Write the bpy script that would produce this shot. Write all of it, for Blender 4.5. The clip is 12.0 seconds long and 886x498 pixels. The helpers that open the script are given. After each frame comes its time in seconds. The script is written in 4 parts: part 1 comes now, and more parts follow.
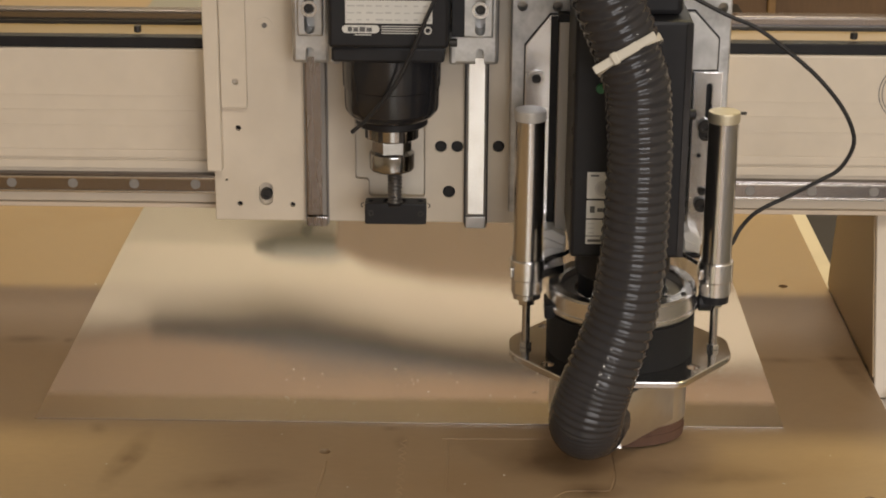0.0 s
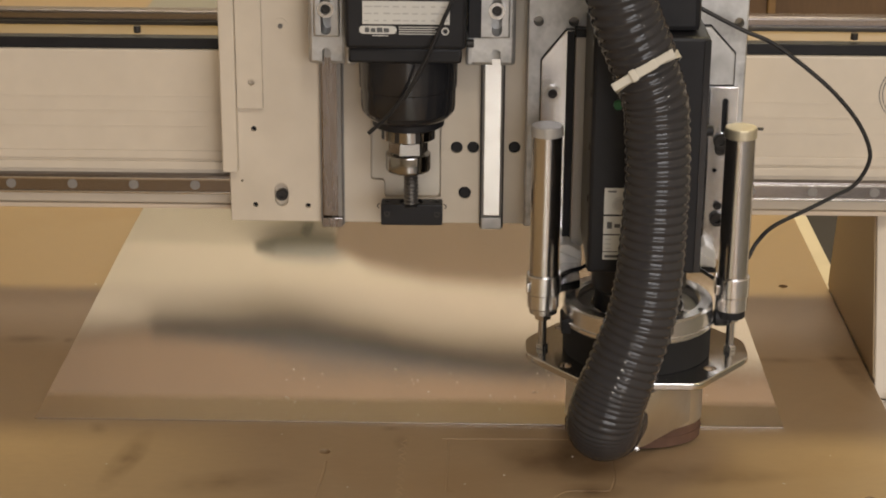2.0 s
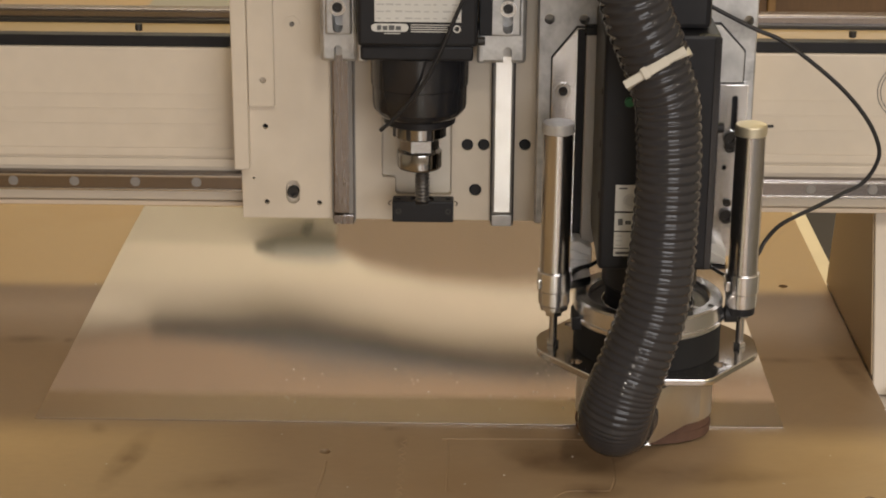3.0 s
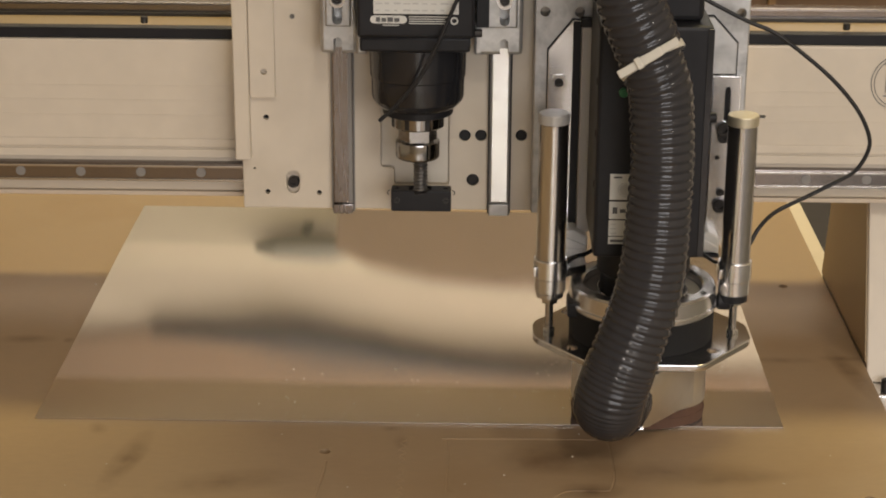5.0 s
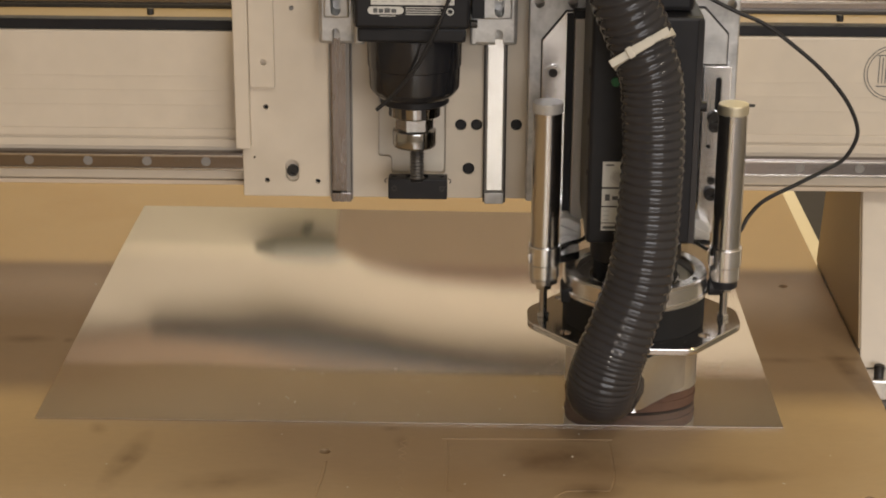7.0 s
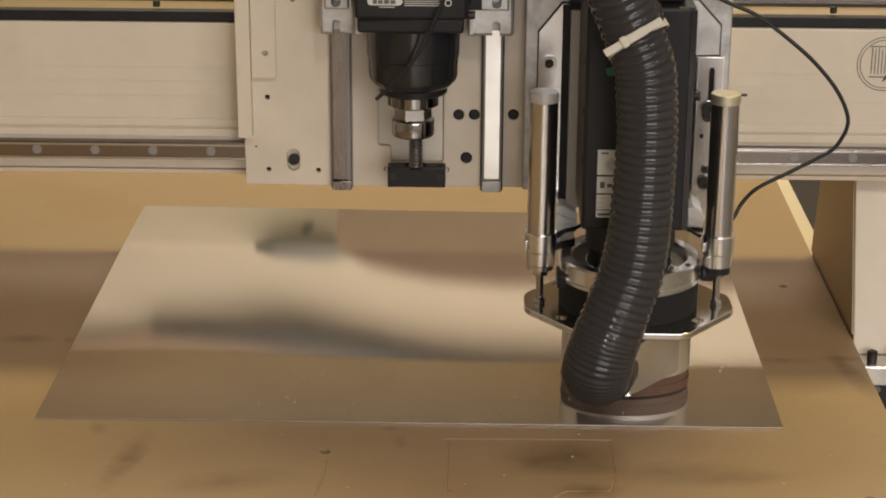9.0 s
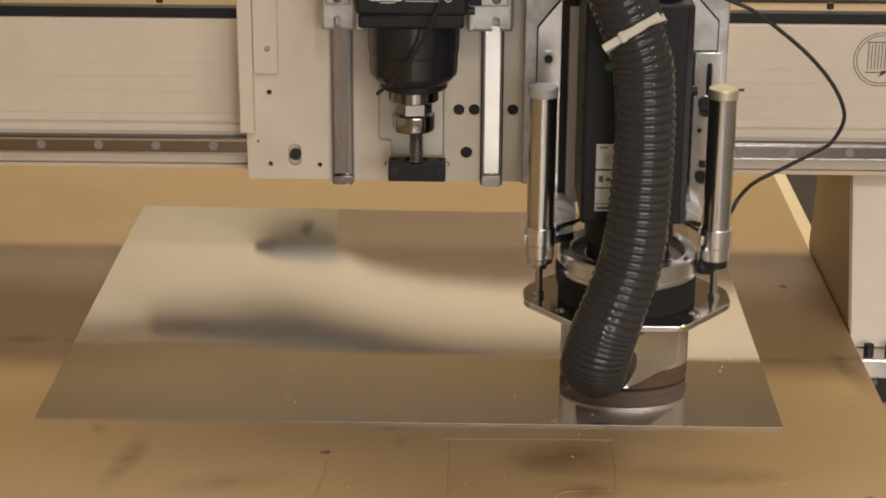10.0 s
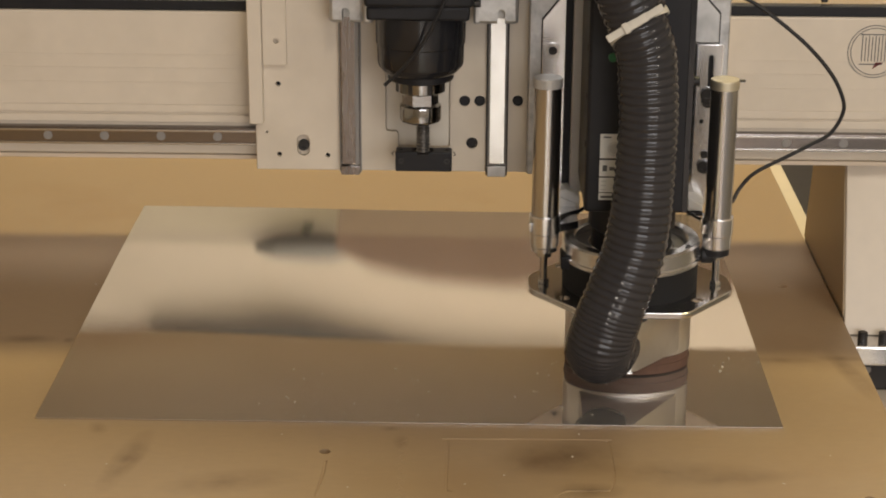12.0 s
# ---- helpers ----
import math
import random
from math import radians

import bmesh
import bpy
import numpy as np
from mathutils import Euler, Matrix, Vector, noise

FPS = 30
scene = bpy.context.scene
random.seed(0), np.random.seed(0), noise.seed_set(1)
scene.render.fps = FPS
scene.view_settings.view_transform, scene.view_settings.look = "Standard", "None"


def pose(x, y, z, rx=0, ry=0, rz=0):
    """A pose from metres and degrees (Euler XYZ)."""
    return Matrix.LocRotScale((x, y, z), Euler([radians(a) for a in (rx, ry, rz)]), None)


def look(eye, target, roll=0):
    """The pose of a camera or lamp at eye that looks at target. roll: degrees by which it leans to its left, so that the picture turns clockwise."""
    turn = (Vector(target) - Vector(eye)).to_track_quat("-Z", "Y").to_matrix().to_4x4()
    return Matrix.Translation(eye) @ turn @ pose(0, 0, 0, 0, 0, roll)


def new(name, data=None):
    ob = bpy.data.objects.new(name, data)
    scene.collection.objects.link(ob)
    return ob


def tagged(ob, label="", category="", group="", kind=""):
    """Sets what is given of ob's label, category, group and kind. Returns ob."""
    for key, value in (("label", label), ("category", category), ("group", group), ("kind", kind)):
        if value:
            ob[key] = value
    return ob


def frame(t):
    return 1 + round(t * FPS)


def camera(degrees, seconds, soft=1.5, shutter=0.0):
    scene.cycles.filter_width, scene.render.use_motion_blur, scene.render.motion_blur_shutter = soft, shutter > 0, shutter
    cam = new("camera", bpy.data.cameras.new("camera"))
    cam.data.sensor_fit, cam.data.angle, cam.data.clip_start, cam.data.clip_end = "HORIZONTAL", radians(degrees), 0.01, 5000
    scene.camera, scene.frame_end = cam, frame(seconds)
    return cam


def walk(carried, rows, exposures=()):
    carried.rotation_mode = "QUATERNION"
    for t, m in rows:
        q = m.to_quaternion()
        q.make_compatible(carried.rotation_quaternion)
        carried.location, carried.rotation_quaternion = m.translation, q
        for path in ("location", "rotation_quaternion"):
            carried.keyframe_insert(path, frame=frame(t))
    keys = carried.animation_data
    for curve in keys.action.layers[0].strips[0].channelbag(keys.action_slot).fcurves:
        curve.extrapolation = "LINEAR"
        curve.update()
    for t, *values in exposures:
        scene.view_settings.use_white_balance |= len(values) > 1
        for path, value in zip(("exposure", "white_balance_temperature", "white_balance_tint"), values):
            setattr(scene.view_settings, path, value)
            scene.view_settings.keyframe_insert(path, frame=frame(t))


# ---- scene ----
# camera, on a tripod: it stands still
cam = camera(25.97, 12.0, soft=1.9)
EYE = Vector((0.0, 0.0, 0.8894))
AIM = EYE + Vector((-0.016275, 0.942127, -0.334860))
walk(cam, [(0, look(EYE, AIM, 0.341)), (12, look(EYE, AIM, 0.341))], exposures=[(0, 0.0), (12, 0.0)])

# seconds, carriage along the beam, gantry along the table, spindle lift
TRAVEL = [(0, 0, 0, 0), (0.5, 0, 0, -.0072), (1, 0, 0, -.0155), (1.2, .0008, -.001, -.0157), (1.5, .0055, -.0023, -.0157),
          (2, .0177, -.0027, -.0157), (2.5, .0282, -.0019, -.0157), (3, .0295, .0079, -.0157), (5, .0264, .0454, -.0158),
          (5.5, .0250, .0563, -.0158), (6, .0238, .0680, -.0159), (6.5, .0226, .0783, -.0159), (7, .0213, .0889, -.0159),
          (9, .0185, .1327, -.0160), (9.5, .0183, .1433, -.0160), (10, .0183, .1546, -.0161), (10.5, .0188, .1654, -.0161),
          (11, .0200, .1764, -.0161), (11.5, .0218, .1862, -.0161), (12, .0249, .1946, -.0161)]


# ---------------------------------------------------------------- light
world = bpy.data.worlds.new("world")
scene.world = world
world.use_nodes = True
world.node_tree.nodes["Background"].inputs["Color"].default_value = (1.0, 0.86, 0.66, 1)
world.node_tree.nodes["Background"].inputs["Strength"].default_value = 0.05


def ceiling_lamp(x, y, z, sx, sy, power, colour):
    data = bpy.data.lights.new("ceiling_lamp_light", "AREA")
    data.shape, data.size, data.size_y, data.energy, data.color = "RECTANGLE", sx, sy, power, colour
    ob = new("ceiling_lamp_light", data)
    ob.matrix_basis = pose(x, y, z)
    return ob


WARM = (1.0, 0.905, 0.785)
# rows of unseen ceiling lamps, and a broad fill light added behind the camera
ceiling_lamp(0.45, 3.6, 3.28, 2.4, 0.5, 89, (1.0, 0.83, 0.40))
# unseen lamp added over the back to brighten the far wall
ceiling_lamp(0.2, 6.1, 3.28, 4.0, 1.9, 82, WARM)
ceiling_lamp(0.6, -1.2, 3.28, 0.30, 1.2, 44, WARM)
ceiling_lamp(2.6, -1.2, 3.28, 0.30, 1.2, 44, WARM)
FRONT_FILL = bpy.data.lights.new("front_fill_light", "AREA")
FRONT_FILL.shape, FRONT_FILL.size, FRONT_FILL.size_y, FRONT_FILL.energy, FRONT_FILL.color = "RECTANGLE", 4.5, 2.0, 166, (1.0, 0.97, 0.985)
new("front_fill_light", FRONT_FILL).matrix_basis = look((1.85, -4.56, 1.60), (1.85, 2.0, 1.60))


# ---------------------------------------------------------------- materials
def mat(name, colour, rough=0.5, metal=0.0, vary=0.12, scale=40.0, bump=0.0, bump_scale=400.0, stretch=(1, 1, 1),
        rough_vary=0.08, stain=None, stain_scale=5.0, stain_at=(0.55, 0.75), coat=0.0, gloss=0.5):
    m = bpy.data.materials.new(name)
    m.use_nodes = True
    nt = m.node_tree
    n, l = nt.nodes, nt.links
    b = n["Principled BSDF"]
    b.inputs["Metallic"].default_value = metal
    b.inputs["Coat Weight"].default_value = coat
    b.inputs["Specular IOR Level"].default_value = gloss
    co = n.new("ShaderNodeTexCoord")
    mp = n.new("ShaderNodeMapping")
    mp.inputs["Scale"].default_value = stretch
    l.new(co.outputs["Object"], mp.inputs["Vector"])
    fine = n.new("ShaderNodeTexNoise")
    fine.inputs["Scale"].default_value, fine.inputs["Detail"].default_value = scale, 6
    l.new(mp.outputs["Vector"], fine.inputs["Vector"])
    broad = n.new("ShaderNodeTexNoise")
    broad.inputs["Scale"].default_value, broad.inputs["Detail"].default_value = stain_scale, 4
    l.new(co.outputs["Object"], broad.inputs["Vector"])
    mix = n.new("ShaderNodeMix")
    mix.data_type = "RGBA"
    mix.inputs["A"].default_value = (*[c * (1 - vary) for c in colour], 1)
    mix.inputs["B"].default_value = (*[min(1, c * (1 + vary)) for c in colour], 1)
    l.new(fine.outputs["Fac"], mix.inputs["Factor"])
    out = mix.outputs["Result"]
    if stain:
        ramp = n.new("ShaderNodeMapRange")
        ramp.inputs["From Min"].default_value, ramp.inputs["From Max"].default_value = stain_at
        ramp.inputs["To Max"].default_value = 0.7
        l.new(broad.outputs["Fac"], ramp.inputs["Value"])
        mix2 = n.new("ShaderNodeMix")
        mix2.data_type = "RGBA"
        l.new(ramp.outputs["Result"], mix2.inputs["Factor"])
        l.new(out, mix2.inputs["A"])
        mix2.inputs["B"].default_value = (*stain, 1)
        out = mix2.outputs["Result"]
    l.new(out, b.inputs["Base Color"])
    rr = n.new("ShaderNodeMapRange")
    rr.inputs["To Min"].default_value, rr.inputs["To Max"].default_value = max(0.02, rough - rough_vary), rough + rough_vary
    add = n.new("ShaderNodeMath")
    add.operation = "MULTIPLY_ADD"
    add.inputs[1].default_value = 0.5
    l.new(fine.outputs["Fac"], add.inputs[0])
    half = n.new("ShaderNodeMath")
    half.operation = "MULTIPLY"
    half.inputs[1].default_value = 0.5
    l.new(broad.outputs["Fac"], half.inputs[0])
    l.new(half.outputs[0], add.inputs[2])
    l.new(add.outputs[0], rr.inputs["Value"])
    l.new(rr.outputs["Result"], b.inputs["Roughness"])
    if bump:
        tex = n.new("ShaderNodeTexNoise")
        tex.inputs["Scale"].default_value, tex.inputs["Detail"].default_value = bump_scale, 3
        l.new(mp.outputs["Vector"], tex.inputs["Vector"])
        bp = n.new("ShaderNodeBump")
        bp.inputs["Strength"].default_value, bp.inputs["Distance"].default_value = bump, 0.0006
        l.new(tex.outputs["Fac"], bp.inputs["Height"])
        l.new(bp.outputs["Normal"], b.inputs["Normal"])
    return m


CREAM = mat("cream_powder_coat", (.665, .585, .474), .42, vary=.06, bump=.12, bump_scale=900, stain=(.47, .405, .31), stain_scale=7, stain_at=(.52, .95))
BOARD = mat("spoilboard", (.362, .254, .148), .42, vary=.10, scale=60, stretch=(1, 3, 1), bump=.10, bump_scale=500, stain=(.30, .18, .08), stain_scale=3.5, stain_at=(.56, .85), rough_vary=.12)


def smudges(m, centre, spots, colour):
    """Old dark rub marks on a board: soft ovals of their own place, size and slant, broken up by grain."""
    nt = m.node_tree
    n, l = nt.nodes, nt.links
    b = n["Principled BSDF"]
    base = b.inputs["Base Color"].links[0].from_socket
    co = n.new("ShaderNodeTexCoord")
    grain = n.new("ShaderNodeTexNoise")
    grain.inputs["Scale"].default_value, grain.inputs["Detail"].default_value = 45, 5
    l.new(co.outputs["Object"], grain.inputs["Vector"])
    for x, y, rx, ry, turn, much in spots:
        mp = n.new("ShaderNodeMapping")
        mp.vector_type = "TEXTURE"
        mp.inputs["Location"].default_value = (x - centre[0], y - centre[1], .014)
        mp.inputs["Rotation"].default_value = (0, 0, radians(turn))
        mp.inputs["Scale"].default_value = (rx, ry, 1)
        l.new(co.outputs["Object"], mp.inputs["Vector"])
        g = n.new("ShaderNodeTexGradient")
        g.gradient_type = "SPHERICAL"
        l.new(mp.outputs["Vector"], g.inputs["Vector"])
        k = n.new("ShaderNodeMath")
        k.operation = "MULTIPLY"
        l.new(g.outputs["Fac"], k.inputs[0])
        l.new(grain.outputs["Fac"], k.inputs[1])
        q = n.new("ShaderNodeMath")
        q.operation, q.use_clamp = "MULTIPLY", True
        q.inputs[1].default_value = much
        l.new(k.outputs[0], q.inputs[0])
        mix = n.new("ShaderNodeMix")
        mix.data_type = "RGBA"
        l.new(q.outputs[0], mix.inputs["Factor"])
        l.new(base, mix.inputs["A"])
        mix.inputs["B"].default_value = (*colour, 1)
        base = mix.outputs["Result"]
    l.new(base, b.inputs["Base Color"])


smudges(BOARD, (-.319, 2.525), [(-.366, 1.828, .018, .085, -10, 1.1), (.4400, 2.085, .014, .090, 10, 1.1), (.3600, 2.120, .060, .012, 0, .8), (.4400, 2.128, .034, .010, 0, 1.2),
        (.0700, 1.835, .060, .035, 0, .9), (-.545, 2.158, .040, .016, 0, .9), (-.493, 2.156, .008, .010, 0, 1.2), (.2700, 1.800, .090, .020, 10, .7),
        (-.0780, 1.880, .010, .020, 0, .8), (-.4100, 1.905, .012, .020, 20, .7), (.1200, 1.770, .040, .020, 0, 1.2), (-.2500, 1.780, .08, .03, 15, .8),
        (.1000, 1.850, .075, .050, 0, 1.1), (.2100, 1.815, .120, .030, 0, .8), (-.0900, 1.914, .014, .008, 0, .9), (-.359, 1.819, .010, .045, -20, .5), (.4550, 2.060, .010, .060, 12, .9)], (.12, .065, .028))
SHEET = mat("mill_aluminium_sheet", (.73, .70, .665), .037, .86, vary=.03, scale=30, stretch=(1, 14, 1), bump=.010, bump_scale=120, rough_vary=.010)
ALU = mat("machined_aluminium", (.80, .80, .81), .24, 1.0, rough_vary=.03, vary=.05, scale=90, stretch=(1, 1, .4), bump=.02, bump_scale=300, stain=(.70, .68, .65), stain_scale=30, stain_at=(.5, .9))
SATIN = mat("satin_aluminium", (.78, .775, .77), .34, 1.0, rough_vary=.08, vary=.06, scale=40, bump=.06, bump_scale=90, stain=(.62, .61, .60), stain_scale=22, stain_at=(.45, .8))
CAST = mat("cast_aluminium", (.53, .525, .51), .44, .8, vary=.32, scale=70, bump=.4, bump_scale=220, stain=(.17, .165, .16), stain_scale=34, stain_at=(.48, .74))
POLISHED = mat("polished_flange_steel", (.66, .655, .65), .14, 1.0, rough_vary=.02, vary=.04, scale=60, stain=(.56, .545, .52), stain_scale=14, stain_at=(.5, .8))
STEEL = mat("ground_steel", (.64, .62, .59), .26, 1.0, vary=.10, scale=120, stretch=(.2, 1, 1), bump=.04)
TURNED = mat("turned_tool_steel", (.36, .355, .35), .13, 1.0, rough_vary=.03, vary=.10, scale=120, stretch=(1, 1, 4), bump=.03)
RAIL = mat("rail_steel", (.30, .275, .265), .27, 1.0, vary=.10, scale=160, stretch=(1, 1, .05), bump=.04)
RAILH = mat("beam_rail_steel", (.29, .262, .25), .22, 1.0, vary=.08, scale=60, stretch=(.02, 1, 1))
BRIGHT = mat("bright_steel_rail", (.72, .715, .71), .16, 1.0, vary=.12, scale=160, stretch=(1, 1, .08), bump=.03, stain=(.60, .59, .58), stain_scale=40, stain_at=(.5, .85))
STAINLESS = mat("stainless_tube", (.60, .585, .575), .20, 1.0, vary=.05, scale=200, stretch=(1, 1, .03), bump=.03)
BLACK = mat("black_anodised", (.015, .0148, .0165), .44, gloss=.26, vary=.3, bump=.08, rough_vary=.1)
BLACKGLOSS = mat("black_gloss_plastic", (.019, .019, .021), .13, gloss=.5, vary=.3, rough_vary=.04)
CABLESKIN = mat("black_cable_skin", (.020, .0195, .020), .4, gloss=.35, vary=.25, rough_vary=.08)
BLACKMATT = mat("black_bristle", (.007, .0068, .007), .85, vary=.4, scale=300, stretch=(1, 1, .1), bump=.4, bump_scale=900)
HOSE = mat("black_pvc_hose", (.034, .033, .036), .10, gloss=.30, vary=.2, scale=50, rough_vary=.03, stain=(.046, .044, .044), stain_scale=14, stain_at=(.5, .8))
NYLON = mat("natural_nylon", (.62, .585, .50), .4, vary=.05)
LABEL = mat("printed_label", (.62, .61, .57), .4, vary=.06, scale=25)
INK = mat("label_ink", (.10, .10, .10), .6)
GREYINK = mat("grey_ink", (.45, .44, .42), .6)
# yellow reflection on the right cap, painted into its metal
YELLOWCAP = mat("yellow_tinted_cap", (.62, .56, .42), .45, .8, vary=.06)
SKIRT = mat("brown_brush_skirt", (.115, .060, .038), .75, vary=.25, scale=140, stretch=(1, 1, .1), bump=.3)
DARKSTEEL = mat("black_oxide_steel", (.045, .042, .040), .45, .6, vary=.2)
BOLT = mat("grey_bolt_steel", (.22, .21, .20), .4, .9, vary=.2)
WALL = mat("cream_painted_wall", (.73, .65, .535), .8, vary=.04, scale=6, stain=(.62, .53, .40), stain_scale=1.2)
CONCRETE = mat("concrete_floor", (.17, .16, .145), .7, vary=.15, scale=12, bump=.1, bump_scale=60)
CEIL = mat("ceiling_panel", (.62, .56, .46), .85, vary=.05, scale=8)
WOOD = mat("brown_wood", (.15, .085, .042), .5, vary=.25, scale=30, stretch=(8, 8, .6), bump=.1)
CARVED = mat("carved_wood", (.25, .145, .06), .55, vary=.2, scale=60, bump=.1)
DARKBAR = mat("dark_mirrored_bar", (.085, .085, .086), .6, vary=.15, scale=8)
GREYSHEET = mat("grey_sheet", (.30, .29, .265), .45, .3, vary=.06)
DARKGREY = mat("dark_grey_paint", (.20, .198, .19), .5, vary=.1)
TANBAND = mat("tan_upper_wall", (.36, .25, .165), .8, vary=.12, scale=4)
# wall colour darkened to paint the light falling off lower down
DIMWALL = mat("dimmed_lower_wall", (.60, .535, .44), .8, vary=.05, scale=5)
GUIDE = mat("dull_grey_steel", (.27, .255, .24), .5, .35, vary=.15, scale=90, stretch=(1, 1, .1), bump=.05)
GUIDEBAR = mat("pale_grey_guide_steel", (.46, .435, .40), .42, .25, vary=.12, scale=90, stretch=(1, 1, .1), bump=.04)
WHITE = mat("white_panel_film", (.80, .79, .77), .35, vary=.03, scale=10)
RECESS = mat("pale_cream_film", (.70, .645, .55), .3, vary=.06, scale=14, stain=(.60, .54, .44), stain_scale=16, stain_at=(.5, .9))
BACKBROWN = mat("brown_back_block", (.22, .145, .105), .8, vary=.2, scale=5)
# tan paints the shade and board bounce on the leg's inner side
INNER = mat("tan_bounce_tint", (.40, .295, .17), .5, vary=.08, scale=8)
UNDER = mat("brown_underside", (.60, .50, .39), .6, vary=.1, scale=10)
GOLDTOP = mat("gold_tan_strip", (.33, .24, .135), .4, vary=.08)
GREEN = mat("green_button", (.02, .14, .05), .35)


# ---------------------------------------------------------------- mesh helpers
ORIGIN = {}


def thing(name, x, y, z, label, category, group="", kind=""):
    ob = new(name)
    ob.empty_display_size = 0.02
    ob.location = (x, y, z)
    ORIGIN[ob] = Vector((x, y, z))
    return tagged(ob, label, category, group, kind)


def part(name, bm, material, parent=None, label="", smooth=True):
    """One mesh object from a bmesh in resting world coordinates."""
    bmesh.ops.recalc_face_normals(bm, faces=bm.faces)
    lo = Vector([min(v.co[i] for v in bm.verts) for i in range(3)])
    hi = Vector([max(v.co[i] for v in bm.verts) for i in range(3)])
    mid = (lo + hi) / 2
    bmesh.ops.translate(bm, verts=bm.verts, vec=-mid)
    me = bpy.data.meshes.new(name)
    bm.to_mesh(me)
    bm.free()
    me.materials.append(material)
    if smooth:
        me.polygons.foreach_set("use_smooth", [True] * len(me.polygons))
        me.set_sharp_from_angle(angle=radians(20))
    ob = new(name, me)
    ORIGIN[ob] = mid
    ob.location = mid - (ORIGIN[parent] if parent else Vector())
    ob.parent = parent
    if label:
        ob["label"] = label
    return ob


def box(x0, x1, y0, y1, z0, z1, bevel=0.0, seg=2, bm=None):
    own = bmesh.new()
    bmesh.ops.create_cube(own, size=1)
    for v in own.verts:
        v.co = ((x0 + x1) / 2 + v.co.x * (x1 - x0), (y0 + y1) / 2 + v.co.y * (y1 - y0), (z0 + z1) / 2 + v.co.z * (z1 - z0))
    if bevel:
        bmesh.ops.bevel(own, geom=own.edges[:], offset=bevel, segments=seg, affect="EDGES", profile=0.5)
    return join(bm, own)


def join(bm, own):
    if bm is None:
        return own
    me = bpy.data.meshes.new("tmp")
    own.to_mesh(me)
    own.free()
    bm.from_mesh(me)
    bpy.data.meshes.remove(me)
    return bm


def lathe(profile, x, y, z=0.0, axis="z", n=40, bm=None, sides=None):
    """Turned solid: profile of (radius, height) along an axis through (x, y, z)."""
    own = bmesh.new()
    rings = []
    for r, h in profile:
        ring = []
        for i in range(n):
            a = 2 * math.pi * (i + 0.5) / n
            c, s = r * math.cos(a), r * math.sin(a)
            co = {"z": (x + c, y + s, z + h), "y": (x + c, y + h, z + s), "x": (x + h, y + c, z + s)}[axis]
            ring.append(own.verts.new(co))
        rings.append(ring)
    for a, b in zip(rings, rings[1:]):
        for i in range(n):
            own.faces.new((a[i], a[(i + 1) % n], b[(i + 1) % n], b[i]))
    own.faces.new(rings[0][::-1])
    own.faces.new(rings[-1])
    return join(bm, own)


def rod(r, x, y, z, h, axis="z", n=24, edge=0.0006, bm=None):
    e = min(edge, r * .4, abs(h) * .4)
    s = 1 if h > 0 else -1
    return lathe([(r - e, 0), (r, e * s), (r, h - e * s), (r - e, h)], x, y, z, axis, n, bm)


def ring_solid(r0, r1, x, y, z0, z1, n=48, edge=0.001, bm=None):
    """A flat ring with a hole, its axis upright."""
    own = bmesh.new()
    loops = []
    for r, z in [(r0, z0), (r1 - edge, z0), (r1, z0 + edge), (r1, z1 - edge), (r1 - edge, z1), (r0 + edge, z1), (r0, z1 - edge)]:
        loops.append([own.verts.new((x + r * math.cos(2 * math.pi * i / n), y + r * math.sin(2 * math.pi * i / n), z)) for i in range(n)])
    for a, b in zip(loops, loops[1:] + loops[:1]):
        for i in range(n):
            own.faces.new((a[i], a[(i + 1) % n], b[(i + 1) % n], b[i]))
    return join(bm, own)


def prism(points, y0, y1, bevel=0.0, plane="xz", bm=None):
    """A plate: an outline in x and z (or another plane) given thickness."""
    own = bmesh.new()
    put = {"xz": lambda p, d: (p[0], d, p[1]), "xy": lambda p, d: (p[0], p[1], d), "yz": lambda p, d: (d, p[0], p[1])}[plane]
    a = [own.verts.new(put(p, y0)) for p in points]
    b = [own.verts.new(put(p, y1)) for p in points]
    n = len(a)
    own.faces.new(a)
    own.faces.new(b[::-1])
    for i in range(n):
        own.faces.new((a[i], b[i], b[(i + 1) % n], a[(i + 1) % n]))
    bmesh.ops.recalc_face_normals(own, faces=own.faces)
    if bevel:
        bmesh.ops.bevel(own, geom=own.edges[:], offset=bevel, segments=2, affect="EDGES", profile=0.5)
    return join(bm, own)


def smooth_path(points, steps):
    """Points spread evenly along a smooth curve through the given ones."""
    pts = [Vector(p) for p in points]
    pts = [pts[0] * 2 - pts[1]] + pts + [pts[-1] * 2 - pts[-2]]
    dense = []
    for i in range(1, len(pts) - 2):
        p0, p1, p2, p3 = pts[i - 1:i + 3]
        for k in range(24):
            t = k / 24
            dense.append(0.5 * (2 * p1 + (p2 - p0) * t + (2 * p0 - 5 * p1 + 4 * p2 - p3) * t * t + (3 * p1 - p0 - 3 * p2 + p3) * t ** 3))
    dense.append(pts[-2])
    run = [0.0]
    for a, b in zip(dense, dense[1:]):
        run.append(run[-1] + (b - a).length)
    out, j = [], 0
    for i in range(steps + 1):
        want = run[-1] * i / steps
        while j < len(run) - 2 and run[j + 1] < want:
            j += 1
        f = (want - run[j]) / max(1e-9, run[j + 1] - run[j])
        out.append(dense[j].lerp(dense[j + 1], min(1, f)))
    return out


